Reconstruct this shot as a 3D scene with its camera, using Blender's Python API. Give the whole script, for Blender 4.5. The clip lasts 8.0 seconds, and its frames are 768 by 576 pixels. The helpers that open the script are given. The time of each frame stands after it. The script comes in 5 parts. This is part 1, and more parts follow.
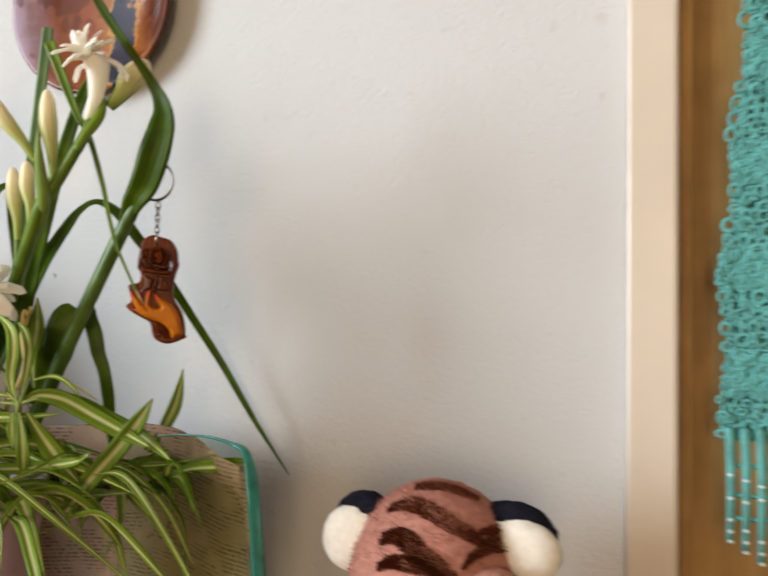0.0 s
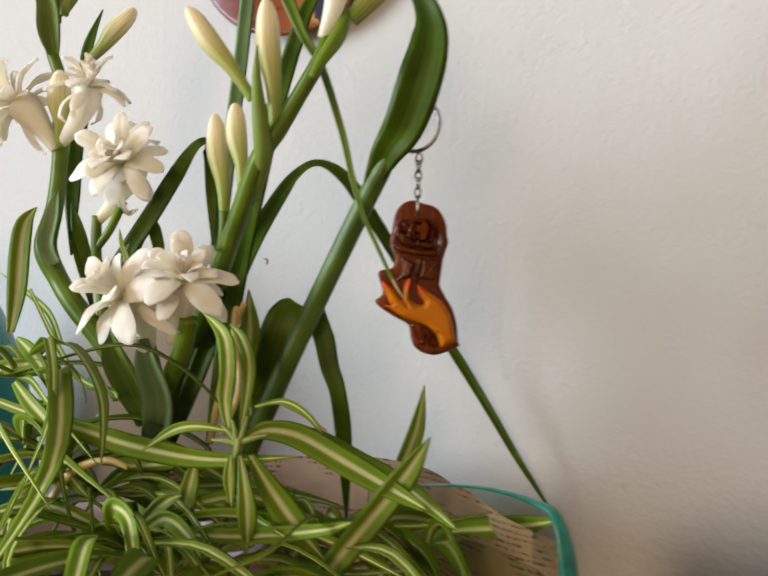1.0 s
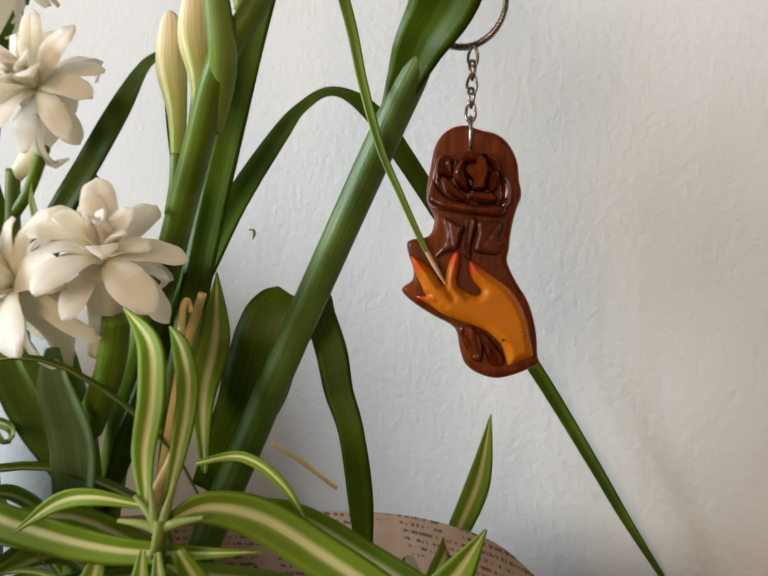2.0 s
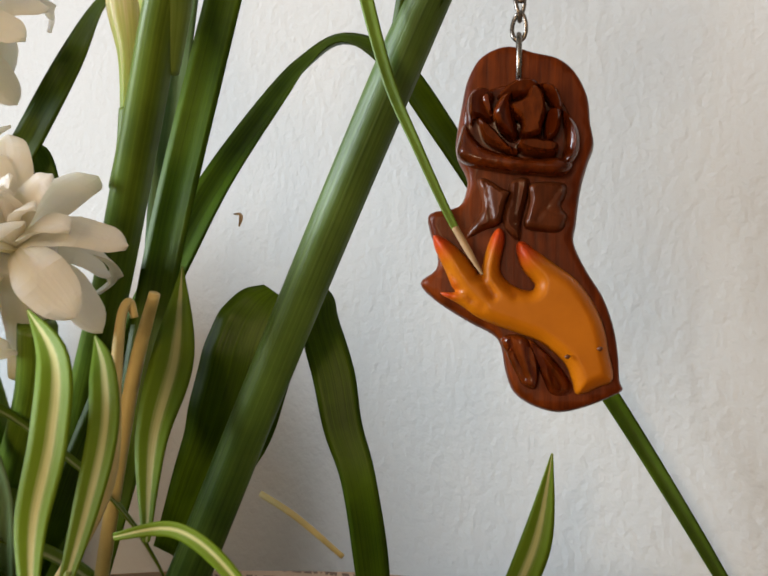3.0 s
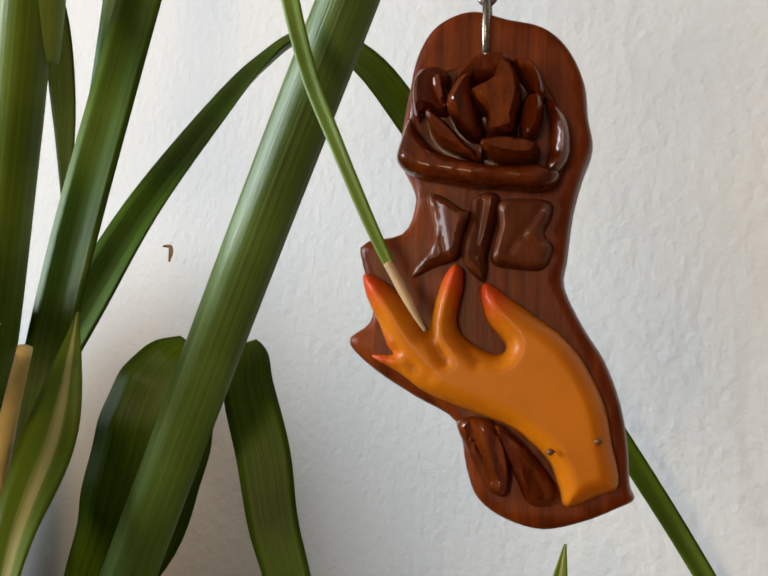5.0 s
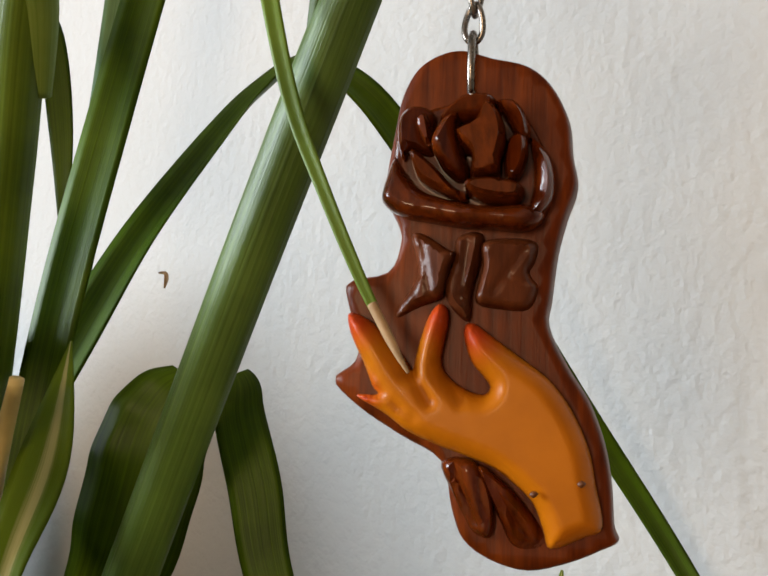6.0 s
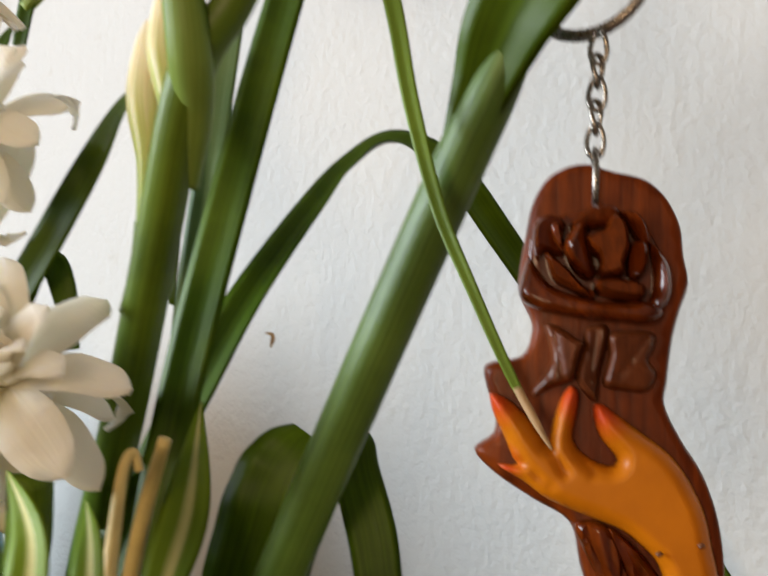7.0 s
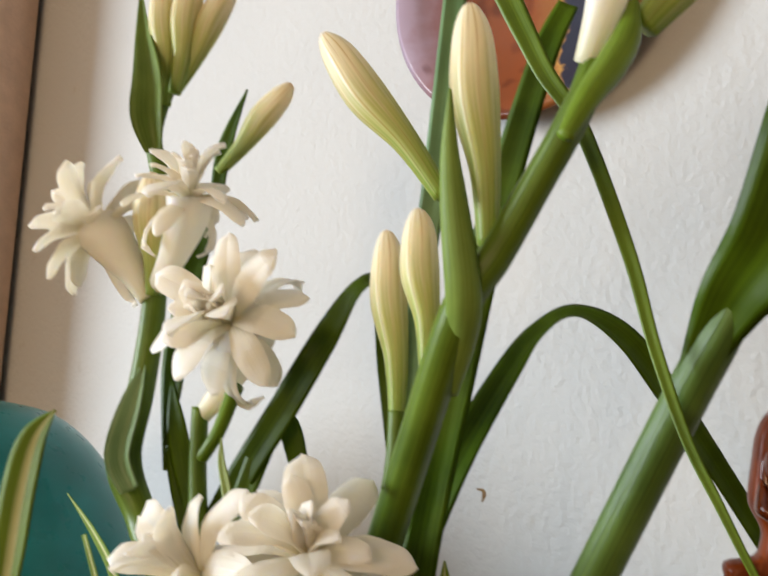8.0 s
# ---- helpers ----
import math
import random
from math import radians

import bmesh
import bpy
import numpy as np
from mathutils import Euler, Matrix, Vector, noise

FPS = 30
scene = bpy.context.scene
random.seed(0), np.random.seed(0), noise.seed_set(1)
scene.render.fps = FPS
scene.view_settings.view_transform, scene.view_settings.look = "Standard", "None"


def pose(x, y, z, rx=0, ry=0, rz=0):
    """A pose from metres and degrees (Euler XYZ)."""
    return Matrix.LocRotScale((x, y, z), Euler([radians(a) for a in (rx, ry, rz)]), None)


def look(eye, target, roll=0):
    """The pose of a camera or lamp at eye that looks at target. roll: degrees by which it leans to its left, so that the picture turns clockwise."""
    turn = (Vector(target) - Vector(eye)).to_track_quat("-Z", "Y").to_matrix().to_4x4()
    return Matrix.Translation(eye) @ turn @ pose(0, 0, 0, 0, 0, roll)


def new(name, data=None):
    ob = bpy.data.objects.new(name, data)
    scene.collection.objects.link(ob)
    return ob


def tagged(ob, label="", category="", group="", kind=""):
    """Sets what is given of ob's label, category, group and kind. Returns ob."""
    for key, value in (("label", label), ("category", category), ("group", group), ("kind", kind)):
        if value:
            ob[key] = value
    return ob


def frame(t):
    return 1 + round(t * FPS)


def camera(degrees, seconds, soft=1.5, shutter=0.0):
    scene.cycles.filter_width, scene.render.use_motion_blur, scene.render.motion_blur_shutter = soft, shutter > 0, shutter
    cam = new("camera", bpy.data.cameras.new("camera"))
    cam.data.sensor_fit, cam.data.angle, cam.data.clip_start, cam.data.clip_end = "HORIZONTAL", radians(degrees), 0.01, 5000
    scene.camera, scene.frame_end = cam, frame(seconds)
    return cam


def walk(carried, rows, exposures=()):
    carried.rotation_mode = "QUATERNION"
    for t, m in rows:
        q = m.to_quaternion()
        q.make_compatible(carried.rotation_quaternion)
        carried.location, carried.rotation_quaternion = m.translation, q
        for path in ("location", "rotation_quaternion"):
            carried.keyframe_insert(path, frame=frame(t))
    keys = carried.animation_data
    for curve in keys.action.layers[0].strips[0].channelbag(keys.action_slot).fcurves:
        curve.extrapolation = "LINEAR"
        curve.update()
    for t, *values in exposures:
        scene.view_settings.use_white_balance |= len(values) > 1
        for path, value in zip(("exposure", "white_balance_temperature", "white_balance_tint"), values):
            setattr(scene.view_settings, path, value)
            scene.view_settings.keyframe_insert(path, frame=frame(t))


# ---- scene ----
cam = camera(45.0, 8.0, soft=1.7, shutter=0.4)
ROWS = [
    (0, 0.0000, 0.0000, 1.2000, 18.43, 2.27, -0.78),
    (0.5, -0.0671, 0.0705, 1.2003, 23.54, 2.26, -0.56),
    (0.6, -0.0834, 0.0814, 1.2020, 23.98, 2.12, -0.64),
    (1, -0.1428, 0.1258, 1.2004, 26.29, 2.10, -0.84),
    (1.5, -0.1775, 0.1972, 1.1991, 29.23, 2.17, -0.97),
    (1.7, -0.1850, 0.2280, 1.2012, 30.22, 1.99, -0.97),
    (2.8, -0.2228, 0.3219, 1.1986, 34.67, 2.99, -1.07),
    (3.5, -0.2320, 0.3521, 1.2018, 36.74, 3.56, -0.98),
    (4.5, -0.2392, 0.3763, 1.2052, 38.08, 4.70, -1.31),
    (4.7, -0.2403, 0.3780, 1.2042, 38.07, 5.18, -1.50),
    (5.8, -0.2382, 0.3809, 1.2084, 38.67, 5.68, -1.75),
    (6, -0.2376, 0.3810, 1.2087, 38.76, 5.90, -1.77),
    (6.5, -0.2432, 0.3779, 1.2065, 39.00, 5.80, -1.96),
    (7, -0.2412, 0.3541, 1.2153, 38.78, 7.08, -1.96),
    (7.2, -0.2410, 0.3393, 1.2227, 38.76, 7.07, -2.06),
    (7.5, -0.2446, 0.3176, 1.2292, 39.14, 8.07, -2.07),
    (8, -0.2463, 0.2964, 1.2412, 41.48, 9.46, -1.91),
]
EXPOSURE = [(0.0, 0.09), (1.0, 0.02), (3.0, 0.12), (4.5, 0.19), (7.0, 0.17), (8.0, 0.03)]
walk(cam, [(t, pose(x, y, z, 90 + pitch, roll, yaw)) for t, x, y, z, yaw, pitch, roll in ROWS], EXPOSURE)

# ---- daylight: a window in the left wall; behind, an added warm fill ----
world = bpy.data.worlds.new("sky")
world.use_nodes = True
scene.world = world
sky = world.node_tree.nodes.new("ShaderNodeTexSky")
sky.sky_type, sky.sun_disc = "NISHITA", False
sky.sun_elevation, sky.sun_rotation = radians(35), radians(250)
backdrop = world.node_tree.nodes["Background"]
world.node_tree.links.new(sky.outputs[0], backdrop.inputs[0])
backdrop.inputs[1].default_value = 0.10


def area_light(name, eye, target, width, height, watts, colour):
    data = bpy.data.lights.new(name, "AREA")
    data.shape, data.size, data.size_y = "RECTANGLE", width, height
    data.energy, data.color = watts, colour
    ob = new(name, data)
    ob.matrix_world = look(eye, target)
    return ob


area_light("window_light", (-3.27, -2.25, 1.81), (0, -1.65, 1.5), 2.1, 1.54, 288, (0.83, 0.92, 1.0))
# unseen lamp added as warm fill on the wall's right side
area_light("warm_fill_light", (0.78, -3.96, 1.45), (0.0, 0.6, 1.3), 1.02, 1.45, 74, (1.0, 0.70, 0.42))


# ---- materials ----
def material(name, rough=0.5, metal=0.0, coat=0.0, spec=0.5):
    m = bpy.data.materials.new(name)
    m.use_nodes = True
    n = m.node_tree.nodes
    b = n["Principled BSDF"]
    b.inputs["Roughness"].default_value = rough
    b.inputs["Metallic"].default_value = metal
    b.inputs["Coat Weight"].default_value = coat
    b.inputs["Coat Roughness"].default_value = 0.08
    b.inputs["Specular IOR Level"].default_value = spec
    return m, n, m.node_tree.links, b


def coords(n, links, source, scale):
    tc, mp = n.new("ShaderNodeTexCoord"), n.new("ShaderNodeMapping")
    mp.inputs["Scale"].default_value = scale
    links.new(tc.outputs[source], mp.inputs["Vector"])
    return mp.outputs[0]


def noise_of(n, links, vec, scale, detail=4.0, rough=0.55):
    t = n.new("ShaderNodeTexNoise")
    t.inputs["Scale"].default_value = scale
    t.inputs["Detail"].default_value = detail
    t.inputs["Roughness"].default_value = rough
    links.new(vec, t.inputs["Vector"])
    return t.outputs["Fac"]


def ramp_of(n, links, fac, stops):
    r = n.new("ShaderNodeValToRGB")
    e = r.color_ramp.elements
    while len(e) < len(stops):
        e.new(0.5)
    for k, (p, c) in enumerate(stops):
        e[k].position, e[k].color = p, (*c, 1)
    links.new(fac, r.inputs["Fac"])
    return r.outputs["Color"]


def mix_of(n, links, fac, a, b, kind="MIX"):
    m = n.new("ShaderNodeMix")
    m.data_type, m.blend_type = "RGBA", kind
    for value, socket in ((fac, m.inputs[0]), (a, m.inputs[6]), (b, m.inputs[7])):
        if isinstance(value, (int, float)):
            socket.default_value = value
        elif isinstance(value, tuple):
            socket.default_value = (*value, 1)
        else:
            links.new(value, socket)
    return m.outputs[2]


def bump_on(n, links, b, height, strength, distance, before=None):
    k = n.new("ShaderNodeBump")
    k.inputs["Strength"].default_value = strength
    k.inputs["Distance"].default_value = distance
    links.new(height, k.inputs["Height"])
    if before:
        links.new(before, k.inputs["Normal"])
    links.new(k.outputs[0], b.inputs["Normal"])
    return k.outputs[0]


def math_of(n, links, op, a, c=0.5, d=0.5):
    m = n.new("ShaderNodeMath")
    m.operation = op
    for value, socket in zip((a, c, d), m.inputs):
        if isinstance(value, (int, float)):
            socket.default_value = value
        else:
            links.new(value, socket)
    return m.outputs[0]


def translucent(m, n, links, b, colour, share):
    """Mixes light that shines through a thin leaf or petal into the surface."""
    t, x = n.new("ShaderNodeBsdfTranslucent"), n.new("ShaderNodeMixShader")
    x.inputs[0].default_value = share
    if isinstance(colour, tuple):
        t.inputs[0].default_value = (*colour, 1)
    else:
        links.new(colour, t.inputs[0])
    links.new(b.outputs[0], x.inputs[1])
    links.new(t.outputs[0], x.inputs[2])
    links.new(x.outputs[0], n["Material Output"].inputs[0])


def plaster_material():
    m, n, links, b = material("painted_plaster", 0.75, spec=0.25)
    v = coords(n, links, "Object", (1, 1, 1))
    broad = noise_of(n, links, v, 3.0, 3)
    fine = noise_of(n, links, v, 420, 3)
    c = ramp_of(n, links, broad, [(0.3, (0.455, 0.459, 0.455)), (0.7, (0.505, 0.509, 0.505))])
    spots = ramp_of(n, links, noise_of(n, links, v, 55, 2), [(0.70, (1, 1, 1)), (0.78, (0.93, 0.91, 0.88))])
    links.new(mix_of(n, links, 1.0, c, spots, "MULTIPLY"), b.inputs["Base Color"])
    one = bump_on(n, links, b, noise_of(n, links, v, 230, 2.5, 0.5), 0.46, 0.0017)
    two = bump_on(n, links, b, fine, 0.25, 0.0008, one)
    bump_on(n, links, b, noise_of(n, links, v, 28, 2), 0.12, 0.003, two)
    return m


def plain_material(name, colour, rough=0.5, vary=0.12, scale=40, bump=0.0, coat=0.0, metal=0.0, spec=0.5):
    m, n, links, b = material(name, rough, metal, coat, spec)
    v = coords(n, links, "Object", (1, 1, 1))
    lo, hi = tuple(c * (1 - vary) for c in colour), tuple(min(1, c * (1 + vary)) for c in colour)
    f = noise_of(n, links, v, scale, 5)
    links.new(ramp_of(n, links, f, [(0.3, lo), (0.7, hi)]), b.inputs["Base Color"])
    g = noise_of(n, links, v, scale * 6, 3)
    links.new(math_of(n, links, "MULTIPLY_ADD", g, 0.2, rough - 0.1), b.inputs["Roughness"])
    if bump:
        bump_on(n, links, b, g, 0.5, bump)
    return m


def wood_material(name, dark, light, rough, coat, scale=1.0, axis=2):
    m, n, links, b = material(name, rough, 0, coat, 0.12)
    s = [260 * scale] * 3
    s[axis] = 14 * scale
    v = coords(n, links, "Object", tuple(s))
    grain = noise_of(n, links, v, 1.0, 6, 0.65)
    broad = noise_of(n, links, coords(n, links, "Object", (60 * scale,) * 3), 1.0, 3)
    c = ramp_of(n, links, grain, [(0.28, dark), (0.72, light)])
    c2 = ramp_of(n, links, broad, [(0.3, (0.62, 0.58, 0.55)), (0.7, (1, 1, 1))])
    links.new(mix_of(n, links, 1.0, c, c2, "MULTIPLY"), b.inputs["Base Color"])
    links.new(math_of(n, links, "MULTIPLY_ADD", broad, 0.2, rough - 0.08), b.inputs["Roughness"])
    bump_on(n, links, b, grain, 0.4, 0.0006 / scale)
    return m


def leaf_material(name, dark, light, margin=None, share=0.22, rough=0.4, spec=0.18, relief=0.3):
    """Blade of a leaf: veins run along it. margin: the colour of the green edges of a striped leaf."""
    m, n, links, b = material(name, rough, spec=spec)
    tc, sep = n.new("ShaderNodeTexCoord"), n.new("ShaderNodeSeparateXYZ")
    links.new(tc.outputs["UV"], sep.inputs[0])
    v = coords(n, links, "UV", (38, 1.4, 1))
    veins = noise_of(n, links, v, 1.0, 4, 0.6)
    blotch = noise_of(n, links, coords(n, links, "Object", (1, 1, 1)), 45, 4)
    c = ramp_of(n, links, math_of(n, links, "MULTIPLY_ADD", blotch, 0.5, math_of(n, links, "MULTIPLY", veins, 0.5)), [(0.33, dark), (0.66, light)])
    if margin:
        across = math_of(n, links, "ABSOLUTE", math_of(n, links, "SUBTRACT", sep.outputs[0], 0.5))
        wob = math_of(n, links, "MULTIPLY_ADD", math_of(n, links, "SUBTRACT", veins, 0.5), 0.34, across)
        k = ramp_of(n, links, wob, [(0.05, (0, 0, 0)), (0.15, (1, 1, 1))])
        edge = mix_of(n, links, blotch, margin, tuple(1.8 * q for q in margin))
        fine = ramp_of(n, links, noise_of(n, links, coords(n, links, "UV", (17, 0.25, 1)), 1.0, 1.0), [(0.60, (0, 0, 0)), (0.68, (0.55, 0.55, 0.55))])
        edge = mix_of(n, links, fine, edge, (0.42, 0.46, 0.17))
        c = mix_of(n, links, k, c, edge)
    info = n.new("ShaderNodeObjectInfo")
    shade = math_of(n, links, "MULTIPLY_ADD", info.outputs["Random"], 0.35, 0.82)
    hsv = n.new("ShaderNodeHueSaturation")
    links.new(shade, hsv.inputs["Value"])
    links.new(c, hsv.inputs["Color"])
    c = hsv.outputs[0]
    links.new(c, b.inputs["Base Color"])
    bump_on(n, links, b, veins, relief, 0.0004)
    translucent(m, n, links, b, c, share)
    return m


def petal_material(name, stops, share=0.35, streak=None):
    """Waxy petal or bud, from its base (0) to its tip (1)."""
    m, n, links, b = material(name, 0.42, spec=0.35)
    tc, sep = n.new("ShaderNodeTexCoord"), n.new("ShaderNodeSeparateXYZ")
    links.new(tc.outputs["UV"], sep.inputs[0])
    veins = noise_of(n, links, coords(n, links, "UV", (16, 1.2, 1)), 1.0, 3, 0.6)
    f = math_of(n, links, "MULTIPLY_ADD", math_of(n, links, "SUBTRACT", veins, 0.5), 0.7, sep.outputs[1])
    c = ramp_of(n, links, f, stops)
    if streak:
        lines = ramp_of(n, links, noise_of(n, links, coords(n, links, "UV", (26, 0.8, 1)), 1.0, 2), [(0.54, (1, 1, 1)), (0.64, streak)])
        c = mix_of(n, links, 1.0, c, lines, "MULTIPLY")
    links.new(c, b.inputs["Base Color"])
    b.inputs["Subsurface Weight"].default_value = 0.4
    b.inputs["Subsurface Radius"].default_value = (0.007, 0.0055, 0.0035)
    b.inputs["Subsurface Scale"].default_value = 1.0
    bump_on(n, links, b, veins, 0.25, 0.0004)
    translucent(m, n, links, b, c, share)
    return m


def amber_material(tips):
    """Glossy amber lacquer that reddens towards the carved tips: (place, reach)."""
    m, n, links, b = material("amber_lacquer", 0.36, 0.0, 0.04, 0.12)
    v = coords(n, links, "Object", (1, 1, 1))
    c = ramp_of(n, links, noise_of(n, links, v, 130, 4), [(0.3, (0.345, 0.098, 0.002)), (0.7, (0.43, 0.128, 0.003))])
    for place, reach in tips:
        d = n.new("ShaderNodeVectorMath")
        d.operation = "DISTANCE"
        links.new(v, d.inputs[0])
        d.inputs[1].default_value = place
        far = math_of(n, links, "DIVIDE", d.outputs["Value"], reach)
        c = mix_of(n, links, ramp_of(n, links, far, [(0.35, (1, 1, 1)), (1.0, (0, 0, 0))]), c, (0.40, 0.045, 0.006))
    links.new(c, b.inputs["Base Color"])
    links.new(math_of(n, links, "MULTIPLY_ADD", noise_of(n, links, v, 700, 3), 0.16, 0.29), b.inputs["Roughness"])
    return m


PLASTER = plaster_material()
# paint of the unseen walls, made very dark so they bounce little fill
UNSEEN_WALL = plain_material("darkened_wall_paint", (0.13, 0.105, 0.08), 0.8, 0.06, 4)
CURTAIN = plain_material("brown_curtain_cloth", (0.70, 0.50, 0.38), 0.85, 0.10, 60, 0.001)
CASING = plain_material("casing_paint", (0.50, 0.43, 0.345), 0.4, 0.05, 12, 0.0002)
DOOR_WOOD = wood_material("door_wood", (0.27, 0.16, 0.05), (0.44, 0.27, 0.10), 0.45, 0.2, 0.25)
FLOOR_WOOD = wood_material("floor_wood", (0.2, 0.11, 0.05), (0.36, 0.22, 0.11), 0.4, 0.1, 0.2, 1)
# ceiling colour is dimmed so less light bounces down into the dark parts
CEILING = plain_material("dimmed_ceiling_paint", (0.42, 0.39, 0.35), 0.8, 0.03, 3)
TABLE = wood_material("table_wood", (0.30, 0.17, 0.08), (0.45, 0.28, 0.14), 0.4, 0.2, 0.3, 0)
LEAF = leaf_material("tuberose_leaf", (0.018, 0.042, 0.001), (0.095, 0.175, 0.004))
LEAF_BLUE = leaf_material("tuberose_leaf_bloom", (0.06, 0.125, 0.05), (0.15, 0.26, 0.11), None, 0.15, 0.36)
BRACT = leaf_material("tuberose_bract", (0.09, 0.15, 0.02), (0.20, 0.29, 0.06), None, 0.15, 0.4)
STALK = leaf_material("tuberose_stalk", (0.024, 0.060, 0.006), (0.115, 0.205, 0.035), None, 0.03, 0.36, 0.34, 0.6)
SHEATH = leaf_material("tuberose_sheath", (0.11, 0.19, 0.08), (0.24, 0.34, 0.17), None, 0.12, 0.38)
STEM = leaf_material("tuberose_stem", (0.045, 0.088, 0.004), (0.155, 0.245, 0.020), None, 0.08, 0.38, 0.25)
PALE_LEAF = leaf_material("tuberose_pale_leaf", (0.13, 0.18, 0.03), (0.27, 0.32, 0.09), None, 0.1, 0.4)
STRIPED = leaf_material("spider_plant_leaf", (0.56, 0.58, 0.22), (0.78, 0.77, 0.42), (0.125, 0.20, 0.012), 0.32, 0.42)
RUNNER = plain_material("spider_plant_runner", (0.55, 0.42, 0.16), 0.5, 0.2, 90)
PETAL = petal_material("waxy_petal", [(0.0, (0.84, 0.80, 0.56)), (0.22, (0.97, 0.92, 0.80)), (1.0, (0.98, 0.95, 0.89))], 0.36)
BUD = petal_material("closed_bud", [(0.0, (0.22, 0.33, 0.05)), (0.28, (0.50, 0.52, 0.18)), (0.55, (0.86, 0.78, 0.55)), (0.82, (0.90, 0.80, 0.62)), (1.0, (0.80, 0.56, 0.42))], 0.25, (0.74, 0.66, 0.44))
WOOD = wood_material("lacquered_wood", (0.062, 0.010, 0.0015), (0.19, 0.037, 0.004), 0.32, 0.0, 3.0)
WOOD_DARK = wood_material("lacquered_wood_carving", (0.042, 0.007, 0.001), (0.15, 0.027, 0.003), 0.17, 0.4, 3.0)
WOOD_RAW = wood_material("bare_carved_wood", (0.050, 0.013, 0.004), (0.145, 0.040, 0.013), 0.3, 0.08, 3.0)
STEEL = plain_material("dulled_steel", (0.20, 0.18, 0.16), 0.28, 0.2, 300, 0, 0, 1.0)
KNOT = plain_material("dark_speck", (0.10, 0.03, 0.006), 0.5)
POT = plain_material("lavender_glaze", (0.50, 0.36, 0.44), 0.4, 0.08, 30, 0.0, 0.2)
SOIL = plain_material("potting_soil", (0.05, 0.032, 0.02), 0.9, 0.4, 120, 0.002)
DRY = plain_material("dry_plant_bit", (0.30, 0.19, 0.09), 0.7, 0.3, 400)
TEAL_YARN = plain_material("teal_yarn", (0.075, 0.27, 0.25), 0.8, 0.25, 160, 0.0006)
BEAD = plain_material("pale_glass_bead", (0.55, 0.68, 0.68), 0.12, 0.1, 300, 0, 0.5)
PLUSH_PINK = plain_material("pink_plush", (0.42, 0.19, 0.145), 0.95, 0.22, 260, 0.0015, spec=0.1)
PLUSH_BROWN = plain_material("brown_plush", (0.12, 0.03, 0.012), 0.95, 0.3, 260, 0.0015, spec=0.1)
PLUSH_WHITE = plain_material("white_plush", (0.80, 0.76, 0.68), 0.95, 0.08, 260, 0.0015, spec=0.1)
PLUSH_BLACK = plain_material("black_plush", (0.010, 0.010, 0.018), 0.95, 0.3, 260, 0.0015, spec=0.1)


def glass_material(name, tint):
    m, n, links, b = material(name, 0.03)
    b.inputs["Base Color"].default_value = (*tint, 1)
    b.inputs["Transmission Weight"].default_value = 1.0
    b.inputs["IOR"].default_value = 1.02
    return m


GLASS = glass_material("pressed_teal_glass", (0.76, 0.85, 0.76))
TEAL_EDGE = plain_material("teal_glass_edge", (0.014, 0.20, 0.17), 0.15, 0.35, 90, 0, 0.6)
TEAL_GLAZE = plain_material("teal_glaze", (0.008, 0.17, 0.175), 0.3, 0.3, 22, 0.0, 0.0, 0.0, 0.3)


def printed_paper_material():
    """Brown wrapping paper with rows of small dark printed bars in patches."""
    m, n, links, b = material("printed_paper", 0.8, spec=0.2)
    v = coords(n, links, "Object", (1, 1, 1))
    base = ramp_of(n, links, noise_of(n, links, v, 60, 5), [(0.3, (0.26, 0.170, 0.110)), (0.7, (0.35, 0.235, 0.158))])
    tc, sep = n.new("ShaderNodeTexCoord"), n.new("ShaderNodeSeparateXYZ")
    links.new(tc.outputs["UV"], sep.inputs[0])
    rows = math_of(n, links, "FRACT", math_of(n, links, "MULTIPLY", sep.outputs[1], 380.0))
    in_row = ramp_of(n, links, rows, [(0.30, (0, 0, 0)), (0.38, (1, 1, 1)), (0.72, (1, 1, 1)), (0.80, (0, 0, 0))])
    marks = ramp_of(n, links, noise_of(n, links, coords(n, links, "UV", (620, 330, 1)), 1.0, 1.0), [(0.47, (0, 0, 0)), (0.52, (1, 1, 1))])
    patch = ramp_of(n, links, noise_of(n, links, coords(n, links, "UV", (38, 55, 1)), 1.0, 1.5), [(0.46, (0, 0, 0)), (0.50, (1, 1, 1))])
    k = math_of(n, links, "MULTIPLY", math_of(n, links, "MULTIPLY", in_row, marks), patch)
    links.new(mix_of(n, links, k, base, (0.10, 0.062, 0.045)), b.inputs["Base Color"])
    bump_on(n, links, b, noise_of(n, links, v, 90, 3), 0.4, 0.002)
    return m


PRINTED = printed_paper_material()


